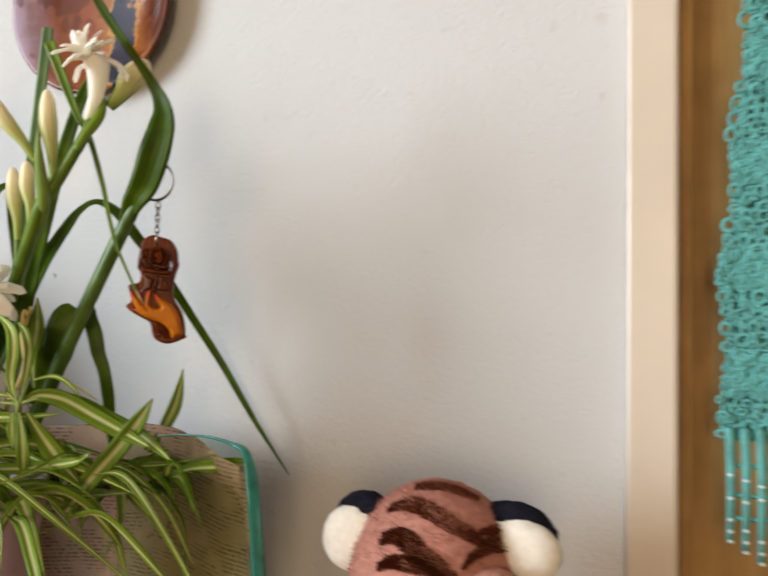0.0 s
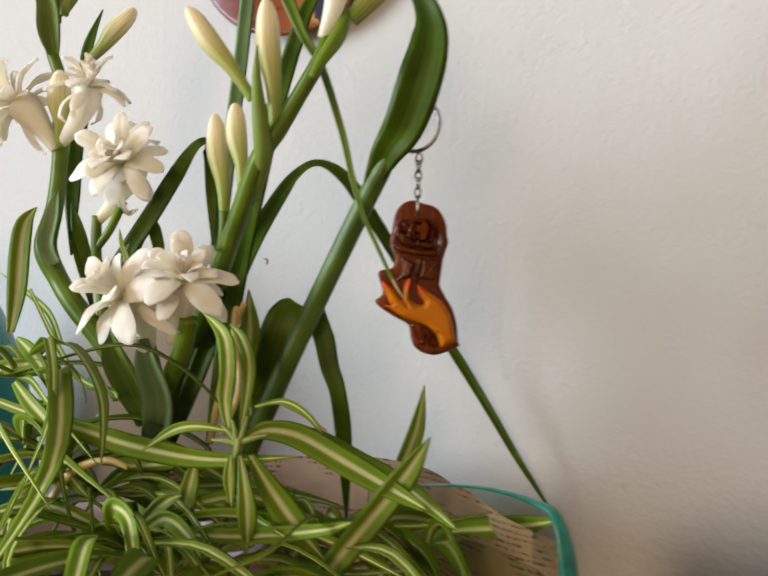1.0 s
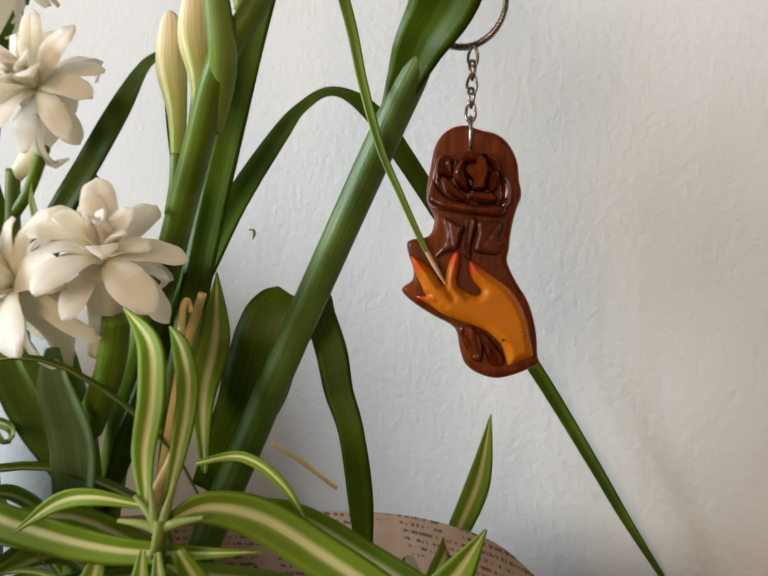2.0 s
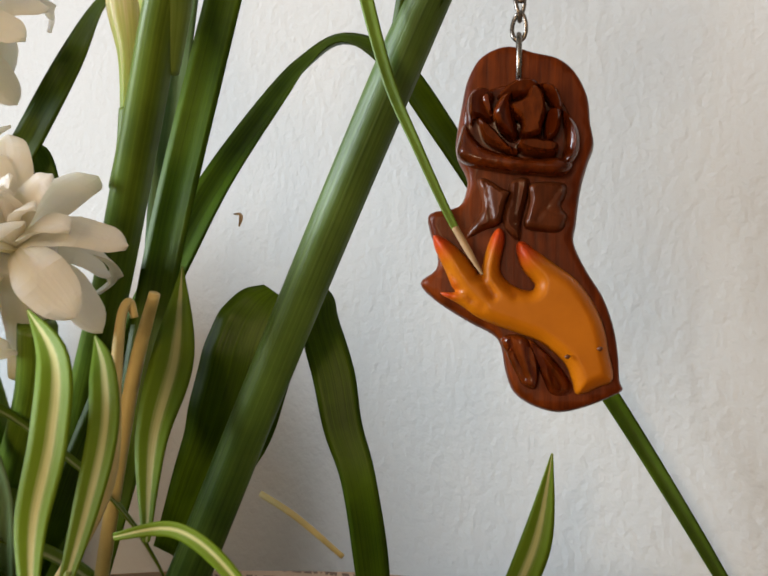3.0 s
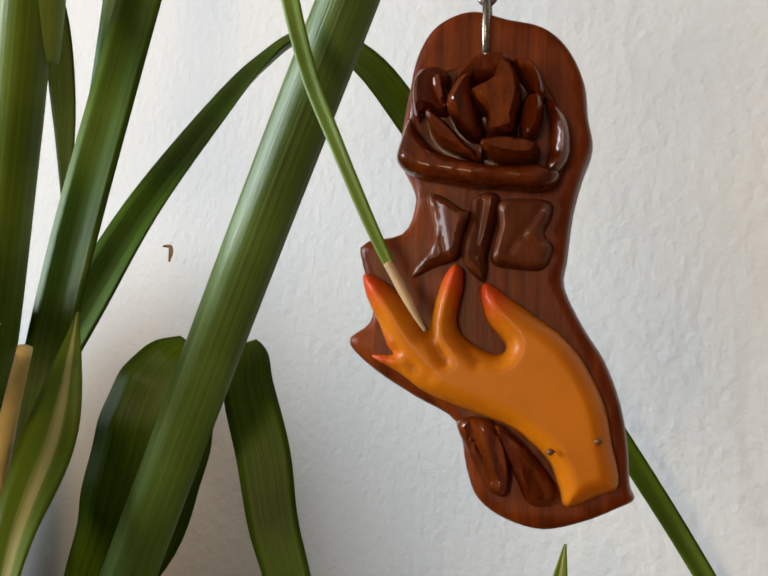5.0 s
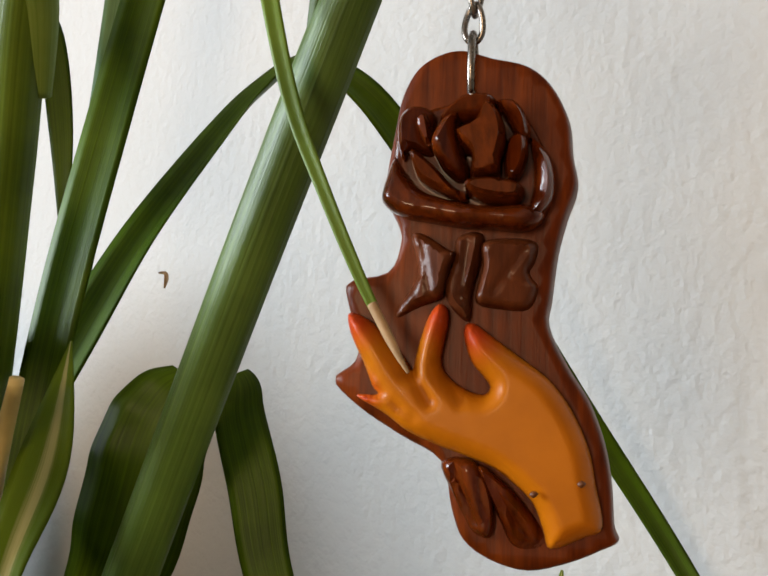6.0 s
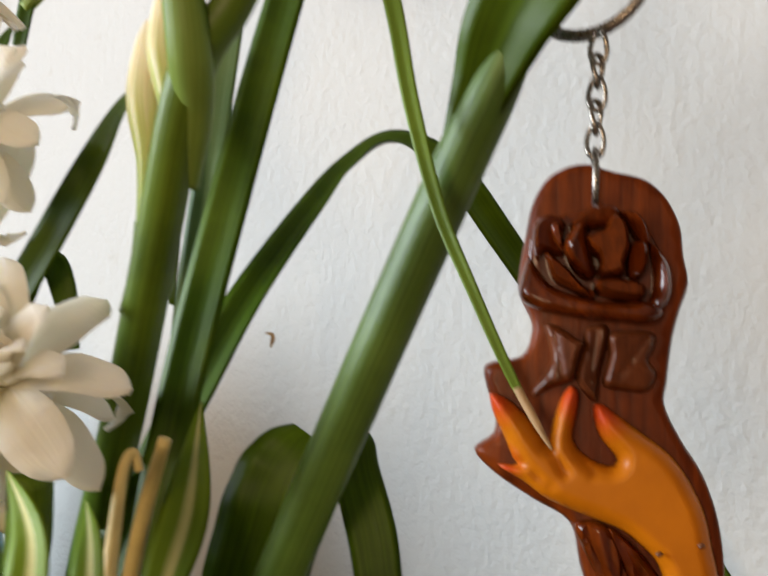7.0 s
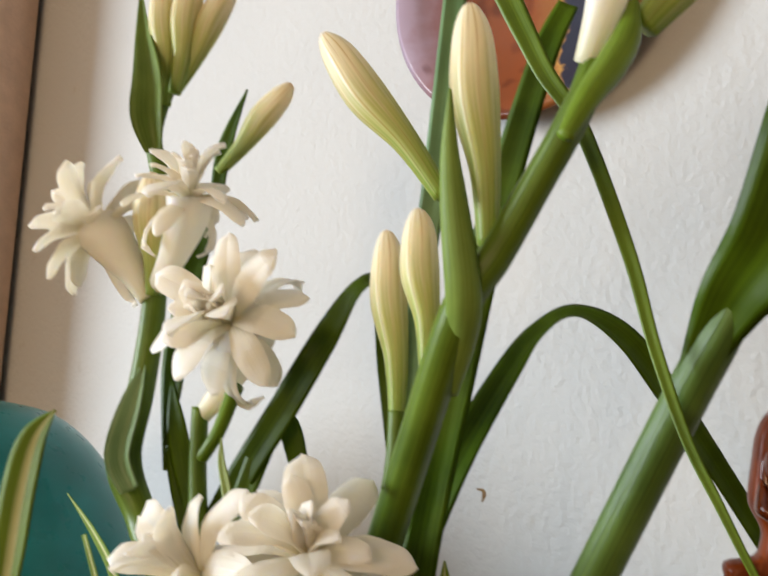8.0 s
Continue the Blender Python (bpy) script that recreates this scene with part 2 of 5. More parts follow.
def plate_material():
    """Glazed copper-brown dish, violet on one flank, with a dark band edged in gold."""
    m, n, links, b = material("painted_glaze", 0.2, 0.0, 0.0, 0.22)
    v = coords(n, links, "Object", (1, 1, 1))
    sep = n.new("ShaderNodeSeparateXYZ")
    links.new(v, sep.inputs[0])
    wob = math_of(n, links, "MULTIPLY_ADD", noise_of(n, links, v, 60, 3), 0.03, math_of(n, links, "MULTIPLY_ADD", sep.outputs[2], -0.55, sep.outputs[0]))
    f = math_of(n, links, "MULTIPLY_ADD", wob, 8.0, 0.48)
    c = ramp_of(n, links, f, [(0.0, (0.34, 0.26, 0.33)), (0.13, (0.24, 0.13, 0.14)), (0.30, (0.17, 0.05, 0.018)), (0.5, (0.20, 0.05, 0.014)), (0.66, (0.24, 0.09, 0.025)), (0.68, (0.42, 0.22, 0.06)), (0.70, (0.022, 0.024, 0.040)), (0.85, (0.030, 0.030, 0.045)), (0.87, (0.42, 0.20, 0.05)), (0.89, (0.22, 0.070, 0.014)), (1.0, (0.08, 0.020, 0.008))])
    lines = ramp_of(n, links, noise_of(n, links, coords(n, links, "Object", (30, 30, 120)), 1.0, 2), [(0.40, (0.25, 0.12, 0.10)), (0.45, (1, 1, 1))])
    links.new(mix_of(n, links, 0.55, c, lines, "MULTIPLY"), b.inputs["Base Color"])
    return m


PLATE = plate_material()

# ---- builders ----
def part(name, data, mat, parent=None, label=""):
    """Links a bmesh or a mesh as one object, under a thing or a part."""
    if isinstance(data, bmesh.types.BMesh):
        me = bpy.data.meshes.new(name)
        bmesh.ops.recalc_face_normals(data, faces=data.faces)
        data.to_mesh(me)
        data.free()
        me.shade_flat()
    else:
        me = data
        me.shade_smooth()
        if name in ("rose_petal", "leaf_carving", "stem_carving"):
            me.set_sharp_from_angle(angle=radians(48))
    if not me.materials:
        me.materials.append(mat)
    ob = new(name, me)
    ob.parent = parent
    if label:
        ob["label"] = label
    return ob


def thing(name, label, category, group="", at=(0, 0, 0)):
    ob = new(name)
    ob.empty_display_size = 0.01
    ob.location = at
    return tagged(ob, label, category, group)


def mesh_of(name, verts, faces, uvs=None):
    me = bpy.data.meshes.new(name)
    me.from_pydata([tuple(v) for v in verts], [], faces)
    if uvs is not None:
        layer = me.uv_layers.new(name="UVMap")
        idx = np.zeros(len(me.loops), dtype=np.int32)
        me.loops.foreach_get("vertex_index", idx)
        layer.data.foreach_set("uv", np.asarray(uvs, dtype=np.float32)[idx].ravel())
    me.update()
    return me


def box(bm, x0, x1, y0, y1, z0, z1, bevel=0.0):
    r = bmesh.ops.create_cube(bm, size=1)
    for v in r["verts"]:
        v.co = Vector((x0 + (v.co.x + 0.5) * (x1 - x0), y0 + (v.co.y + 0.5) * (y1 - y0), z0 + (v.co.z + 0.5) * (z1 - z0)))
    if bevel:
        edges = list({e for v in r["verts"] for e in v.link_edges})
        bmesh.ops.bevel(bm, geom=edges, offset=bevel, segments=2, affect="EDGES", profile=0.5)
    return bm


def spline(pts, count):
    """Smooth curve through a few control values; count samples by arc length of the control polygon."""
    p = np.asarray(pts, dtype=float)
    if p.ndim == 1:
        p = p[:, None]
    k = np.linspace(0, len(p) - 1, count)
    i = np.clip(k.astype(int), 0, len(p) - 2)
    f = (k - i)[:, None]
    a, b, c, d = p[np.maximum(i - 1, 0)], p[i], p[i + 1], p[np.minimum(i + 2, len(p) - 1)]
    return 0.5 * (2 * b + (c - a) * f + (2 * a - 5 * b + 4 * c - d) * f**2 + (3 * b - a - 3 * c + d) * f**3)


def frames_along(c, face):
    t = np.gradient(c, axis=0)
    t /= np.linalg.norm(t, axis=1)[:, None] + 1e-12
    f = np.asarray(face, dtype=float)
    s = np.cross(t, np.broadcast_to(f, t.shape))
    s /= np.linalg.norm(s, axis=1)[:, None] + 1e-9
    return t, s, np.cross(s, t)


TO_EYE = (0.5, -0.86, 0.05)


def blade_mesh(name, pts, half, face=TO_EYE, fold=0.25, thick=0.0005, twist=(0, 0), wave=0.0, count=0):
    """A leaf blade: a thin lens-shaped strip along a spline, folded a little along its midrib."""
    count = count or 6 * len(pts)
    c, w = spline(pts, count), np.maximum(spline(half, count)[:, 0], 0.0001)
    t, s, u = frames_along(c, face)
    tw = np.radians(spline(twist, count)[:, 0])[:, None]
    s, u = s * np.cos(tw) + u * np.sin(tw), u * np.cos(tw) - s * np.sin(tw)
    cols = (-1, -0.66, -0.33, 0, 0.33, 0.66, 1)
    verts, uvs = [], []
    for k in range(count):
        ripple = wave * math.sin(k * 0.9) * w[k]
        for side, row in ((1, cols), (-1, cols[-2:0:-1])):
            for a in row:
                lift = (abs(a) * fold * w[k]) + ripple * a + side * thick * (1.15 - a * a) * 0.5
                verts.append(c[k] + s[k] * a * w[k] + u[k] * lift)
                uvs.append((0.5 + a * 0.5, k / (count - 1)))
    m = 12
    faces = [(k * m + j, k * m + (j + 1) % m, (k + 1) * m + (j + 1) % m, (k + 1) * m + j) for k in range(count - 1) for j in range(m)]
    faces += [tuple(range(m - 1, -1, -1)), tuple(range((count - 1) * m, count * m))]
    return mesh_of(name, verts, faces, uvs)


def tube_mesh(name, pts, radii, sides=14, flat=1.0, face=TO_EYE, ridge=0.0, count=0, keel=0.0):
    """A round or oval stalk along a spline. ridge: depth of lengthwise ridges, as a share of the radius. keel: how far it is folded to an edge."""
    count = count or 6 * len(pts)
    c, r = spline(pts, count), np.maximum(spline(radii, count)[:, 0], 0.00001)
    t, s, u = frames_along(c, face)
    verts, uvs = [], []
    for k in range(count):
        for j in range(sides):
            a = 2 * math.pi * j / sides
            q = r[k] * (1 + ridge * math.cos(6 * a + 0.7))
            q *= 1 - keel + keel * 1.12 / (abs(math.cos(a)) + abs(math.sin(a)))
            lean = -keel * 0.4 * max(0.0, math.sin(a))
            verts.append(c[k] + s[k] * q * (math.cos(a) + lean) + u[k] * q * flat * math.sin(a))
            uvs.append((j / sides, k / (count - 1)))
    n = sides
    faces = [(k * n + j, k * n + (j + 1) % n, (k + 1) * n + (j + 1) % n, (k + 1) * n + j) for k in range(count - 1) for j in range(n)]
    faces += [tuple(range(n - 1, -1, -1)), tuple(range((count - 1) * n, count * n))]
    return mesh_of(name, verts, faces, uvs)


def loop_mesh(name, wire, place, sides=8, count=36):
    """A closed ring of wire; place(angle) gives a point of its centre line."""
    c = np.array([place(2 * math.pi * k / count) for k in range(count)])
    mid = c.mean(axis=0)
    t = np.roll(c, -1, 0) - np.roll(c, 1, 0)
    t /= np.linalg.norm(t, axis=1)[:, None]
    o = c - mid
    o -= t * (o * t).sum(1)[:, None]
    o /= np.linalg.norm(o, axis=1)[:, None]
    b = np.cross(t, o)
    verts = [c[k] + wire * (o[k] * math.cos(2 * math.pi * j / sides) + b[k] * math.sin(2 * math.pi * j / sides)) for k in range(count) for j in range(sides)]
    faces = [(k * sides + j, k * sides + (j + 1) % sides, (k + 1) % count * sides + (j + 1) % sides, (k + 1) % count * sides + j) for k in range(count) for j in range(sides)]
    return mesh_of(name, verts, faces)


def lathe_mesh(name, profile, sides=64, centre=(0, 0, 0)):
    verts, uvs, n = [], [], len(profile)
    for j in range(sides + 1):
        a = 2 * math.pi * j / sides
        for k, (r, z) in enumerate(profile):
            verts.append((centre[0] + r * math.cos(a), centre[1] + r * math.sin(a), centre[2] + z))
            uvs.append((j / sides * 6, k / (n - 1)))
    faces = [(j * n + k, (j + 1) * n + k, (j + 1) * n + k + 1, j * n + k + 1) for j in range(sides) for k in range(n - 1)]
    return mesh_of(name, verts, faces, uvs)


def smooth_loop(pts, per=5):
    p = np.asarray(pts, dtype=float)
    n = len(p)
    out = []
    for i in range(n):
        a, b, c, d = p[i - 1], p[i], p[(i + 1) % n], p[(i + 2) % n]
        for k in range(per):
            f = k / per
            out.append(0.5 * (2 * b + (c - a) * f + (2 * a - 5 * b + 4 * c - d) * f**2 + (3 * b - a - 3 * c + d) * f**3))
    return np.array(out)


def relief_mesh(name, outline, base, height, round_off, place, tilt=(0, 0), step=0.7, per=4, cuts=()):
    """A carved piece in millimetres: an outline filled with a surface that rounds off to its edge, with walls down to base.
    place turns (across, up, out) into world metres. cuts: grooves (x0, y0, x1, y1, depth, width)."""
    from mathutils.geometry import delaunay_2d_cdt
    loop = smooth_loop(outline, per)
    n = len(loop)
    lo, hi = loop.min(0), loop.max(0)
    a, b = loop, np.roll(loop, -1, 0)

    def edge_distance(q):
        ab = b - a
        f = np.clip(((q - a) * ab).sum(1) / ((ab * ab).sum(1) + 1e-12), 0, 1)
        return np.sqrt((((a + f[:, None] * ab) - q) ** 2).sum(1)).min()

    inner = []
    for iy, y in enumerate(np.arange(lo[1], hi[1], step)):
        for x in np.arange(lo[0] + (iy % 2) * step / 2, hi[0], step):
            q = np.array((x, y))
            cross = ((a[:, 1] > y) != (b[:, 1] > y)) & (x < (b[:, 0] - a[:, 0]) * (y - a[:, 1]) / (b[:, 1] - a[:, 1] + 1e-12) + a[:, 0])
            if cross.sum() % 2 and edge_distance(q) > (step * 0.35 if round_off > 1 else round_off + step * 0.4):
                inner.append(q)
    # clean bevel: two rings set in from the outline
    tangent = np.roll(loop, -1, 0) - np.roll(loop, 1, 0)
    normal = np.stack((-tangent[:, 1], tangent[:, 0]), 1) / (np.linalg.norm(tangent, axis=1)[:, None] + 1e-9)
    if ((a[:, 0] * b[:, 1] - b[:, 0] * a[:, 1]).sum()) < 0:
        normal = -normal
    for share in (0.4, 1.0) if round_off <= 1 else (0.2, 0.5):
        for q in loop + normal * round_off * share:
            cross = ((a[:, 1] > q[1]) != (b[:, 1] > q[1])) & (q[0] < (b[:, 0] - a[:, 0]) * (q[1] - a[:, 1]) / (b[:, 1] - a[:, 1] + 1e-12) + a[:, 0])
            if cross.sum() % 2 and edge_distance(q) > round_off * share * 0.93:
                inner.append(q)
    flat = [Vector(q) for q in loop] + [Vector(q) for q in inner]
    vs, _, fs, orig, _, _ = delaunay_2d_cdt(flat, [], [list(range(n))], 1, 1e-6)
    mid = (lo + hi) / 2
    verts = []
    for q in vs:
        q = np.array(q)
        d = min(edge_distance(q) / round_off, 1)
        rise = 0.4 * d + 0.6 * math.sqrt(max(0, 1 - (1 - d) ** 2))
        h = height * (0.35 + 0.65 * rise) + tilt[0] * (q[0] - mid[0]) + tilt[1] * (q[1] - mid[1])
        for x0, y0, x1, y1, depth, width in cuts:
            s = np.array((x1 - x0, y1 - y0))
            f = np.clip(((q - (x0, y0)) @ s) / (s @ s), 0, 1)
            h -= depth * math.exp(-((np.linalg.norm(q - (x0, y0) - f * s) / width) ** 2))
        verts.append((q[0], q[1], base + max(h, 0.2)))
    faces = [tuple(f) for f in fs]
    count = {}
    for f in faces:
        for k in range(len(f)):
            e = (f[k], f[(k + 1) % len(f)])
            count[tuple(sorted(e))] = count.get(tuple(sorted(e)), []) + [e]
    rim = [e[0] for e in count.values() if len(e) == 1]
    low = {}
    for i in {k for e in rim for k in e}:
        low[i] = len(verts)
        verts.append((verts[i][0], verts[i][1], base))
    faces += [(j, i, low[i], low[j]) for i, j in rim]
    nxt = {i: j for i, j in rim}
    start = rim[0][0]
    ring, k = [start], nxt[start]
    while k != start and len(ring) <= len(rim):
        ring.append(k)
        k = nxt[k]
    faces.append(tuple(low[k] for k in reversed(ring)))
    return mesh_of(name, [place(*v) for v in verts], faces)

# ---- the room ----
def wall(name, x0, x1, y0, y1, z0, z1, mat=PLASTER, label="white painted plaster wall with a rolled texture"):
    return tagged(part(name, box(bmesh.new(), x0, x1, y0, y1, z0, z1), mat), label, "wall", kind="structure")


WALL_Y = 0.6304
wall("wall_north", -3.42, -0.02, WALL_Y, WALL_Y + 0.12, 0, 2.85)
wall("wall_north_over_door", -0.02, 0.80, WALL_Y, WALL_Y + 0.12, 2.05, 2.85)
wall("wall_north_right", 0.80, 1.52, WALL_Y, WALL_Y + 0.12, 0, 2.85)
# walls out of view close the room; their dark colour lowers the fill
UNSEEN_LABEL = "plain unseen wall, darkened to cut bounced light"
wall("wall_east", 1.40, 1.52, -4.0, WALL_Y, 0, 2.85, UNSEEN_WALL, UNSEEN_LABEL)
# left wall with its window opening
wall("wall_west_sill", -3.42, -3.30, -4.0, WALL_Y, 0, 1.02, UNSEEN_WALL, UNSEEN_LABEL)
wall("wall_west_head", -3.42, -3.30, -4.0, WALL_Y, 2.62, 2.85, UNSEEN_WALL, UNSEEN_LABEL)
wall("wall_west_far", -3.42, -3.30, -1.16, WALL_Y, 1.02, 2.62, UNSEEN_WALL, UNSEEN_LABEL)
wall("wall_west_near", -3.42, -3.30, -4.0, -3.34, 1.02, 2.62, UNSEEN_WALL, UNSEEN_LABEL)
# unseen rear wall with an opening made for the added warm fill lamp
wall("wall_south_sill", -3.42, 1.52, -4.12, -4.0, 0, 0.7, UNSEEN_WALL, UNSEEN_LABEL)
wall("wall_south_head", -3.42, 1.52, -4.12, -4.0, 2.2, 2.85, UNSEEN_WALL, UNSEEN_LABEL)
wall("wall_south_left", -3.42, 0.25, -4.12, -4.0, 0.7, 2.2, UNSEEN_WALL, UNSEEN_LABEL)
wall("wall_south_right", 1.31, 1.52, -4.12, -4.0, 0.7, 2.2, UNSEEN_WALL, UNSEEN_LABEL)
tagged(part("floor", box(bmesh.new(), -3.42, 1.52, -4.12, 0.9, -0.06, 0), FLOOR_WOOD), "brown wooden floor", "floor", kind="structure")
tagged(part("ceiling", box(bmesh.new(), -3.42, 1.52, -4.12, 0.75, 2.85, 2.91), CEILING), "unseen painted ceiling, dimmed to cut fill light", "ceiling", kind="structure")

# door casing and door
casing = tagged(part("trim", box(bmesh.new(), -0.0414, -0.0086, WALL_Y - 0.012, WALL_Y + 0.05, 0, 2.08, 0.003), CASING), "cream painted door casing with a rounded edge", "door casing", kind="structure")
tagged(part("trim_right", box(bmesh.new(), 0.79, 0.825, WALL_Y - 0.012, WALL_Y + 0.05, 0, 2.08, 0.003), CASING), "cream painted door casing", "door casing", kind="structure")
door = tagged(part("door_1", box(bmesh.new(), -0.006, 0.788, WALL_Y + 0.012, WALL_Y + 0.052, 0.005, 2.045, 0.002), DOOR_WOOD), "closed brown wooden door", "door", kind="structure")
part("door_stop", box(bmesh.new(), -0.0084, -0.0005, WALL_Y - 0.002, WALL_Y + 0.0115, 0.005, 2.045, 0.001), DOOR_WOOD, door)

# sideboard that carries the pots
tagged(part("table", box(box(bmesh.new(), -1.0, -0.045, 0.25, WALL_Y - 0.015, 0.87, 0.90, 0.004), -0.97, -0.075, 0.28, WALL_Y - 0.02, 0, 0.87), TABLE), "brown wooden sideboard against the wall", "sideboard")

# brown curtain that hangs at the far end of the wall
def curtain_mesh(name, x0, x1, y, z0, z1, depth, folds):
    verts, faces, n = [], [], folds * 12
    for k in range(n + 1):
        f = k / n
        x, d = x0 + (x1 - x0) * f, depth * (0.5 + 0.5 * math.sin(f * folds * 2 * math.pi + 0.4 * math.sin(9 * f)))
        for z in (z0, (z0 + z1) / 2, z1):
            verts += [(x, y - d, z), (x, y - d + 0.004, z)]
    for k in range(n):
        for j in range(2):
            a, b = k * 6 + 2 * j, (k + 1) * 6 + 2 * j
            faces += [(a, b, b + 2, a + 2), (a + 1, a + 3, b + 3, b + 1)]
    return mesh_of(name, verts, faces)


tagged(part("curtain", curtain_mesh("curtain", -1.42, -0.893, WALL_Y - 0.006, 0.01, 2.4, 0.15, 5), CURTAIN), "brown cloth curtain hanging in folds by the wall", "curtain")


# ---- keyring with the carved wooden tag ----
FOB = Vector((-0.3005, 0.475, 1.2453))
FOB_ACROSS = Vector((0.877, 0.48, 0)).normalized()
FOB_OUT = Vector((0.48, -0.877, 0)).normalized()


def fob_place(a, b, c):
    return FOB + FOB_ACROSS * (a / 1000) + Vector((0, 0, b / 1000)) + FOB_OUT * (c / 1000)


fob = thing("keyring", "keyring with carved wooden rose and amber palm, hung on a leaf", "keyring")
part("backing", relief_mesh("backing", [(-1.1, 6.1), (2.5, 5), (7, 3.8), (10.1, 1.1), (12.2, -3.2), (12.7, -7.7), (13.3, -11.6), (12.1, -15.4), (11, -19.9), (10.3, -25.6), (10, -29), (12.2, -33.7), (14.9, -38), (16.7, -42.8), (17.6, -47.7), (17.9, -52.5), (18.4, -54.3), (16.2, -55.6), (12.6, -57.2), (7.8, -58.4), (3.2, -57.4), (-0.2, -55.1), (-1.7, -51.4), (-3.1, -45.9), (-8.3, -42.9), (-13.8, -39.5), (-16.9, -36.2), (-14.2, -33.7), (-14, -30.8), (-15.3, -27), (-15.4, -23.7), (-10.3, -22.4), (-8.9, -19.1), (-9.1, -16.8), (-10.7, -13.5), (-10.9, -10.5), (-10, -4.6), (-9.1, 0.1), (-7.2, 3.7), (-4.3, 5.6)], -5.5, 5.5, 0.8, fob_place, (0, 0), 1.2, 4), WOOD, fob, "lacquered reddish-brown wooden backing")
PALM = [(-14.4, -28.1), (-12.4, -28.6), (-9.8, -30.7), (-7.3, -33.7), (-6.4, -34.8), (-5.9, -33.1), (-5.3, -30.7), (-4.4, -28.2), (-3.3, -26.8), (-2.3, -27.3), (-2.2, -29.4), (-2.8, -32.4), (-2.8, -34.3), (-1.5, -36.0), (0.6, -37.2), (2.4, -37.5), (3.1, -36.6), (2.3, -35.4), (0.8, -33.6), (-0.1, -30.9), (0.0, -29.3), (1.1, -29.1), (3.2, -30.6), (6.4, -32.9), (10.0, -35.6), (12.6, -39.0), (14.6, -43.4), (15.4, -47.4), (16.2, -52.2), (14.1, -53.5), (10.4, -55.0), (9.5, -52.8), (8.3, -49.9), (6.0, -47.7), (3.6, -46.0), (0.7, -44.9), (-2.9, -43.7), (-6.6, -42.2), (-9.6, -40.1), (-13.1, -38.1), (-10.6, -37.9), (-11.2, -36.8), (-12.2, -34.4), (-13.4, -32.0), (-14.2, -30.1)]
PALM_CUTS = [(-6.3, -34.9, -4.0, -38.6, 0.9, 0.6), (-12.4, -33.2, -7.4, -39.4, 0.45, 0.5), (-2.4, -35.2, -0.2, -38.6, 0.5, 0.6), (-10.4, -37.6, -5.6, -40.6, 0.5, 0.5)]
AMBER = amber_material([(tuple(fob_place(-14.4, -28.1, 3)), 0.0060), (tuple(fob_place(-3.0, -26.8, 3)), 0.0050), (tuple(fob_place(0.6, -29.2, 3)), 0.0058), (tuple(fob_place(-12.8, -38.0, 3)), 0.0036)])
palm = part("palm_carving", relief_mesh("palm_carving", PALM, -0.2, 4.2, 1.9, fob_place, (0, 0), 0.55, 4, PALM_CUTS), AMBER, fob, "glossy amber carved palm with reddened tips")
part("rose_base", relief_mesh("rose_base", [(-8.8, -4.0), (-5.5, -2.4), (-1.0, -1.4), (3.4, -1.8), (6.8, -3.6), (9.4, -8.2), (10.3, -12.5), (8.6, -16.6), (3.0, -17.4), (-4.4, -16.6), (-9.8, -14.2), (-9.6, -9.0)], -0.2, 0.9, 0.8, fob_place, (0, 0), 0.7, 4), WOOD_DARK, fob)
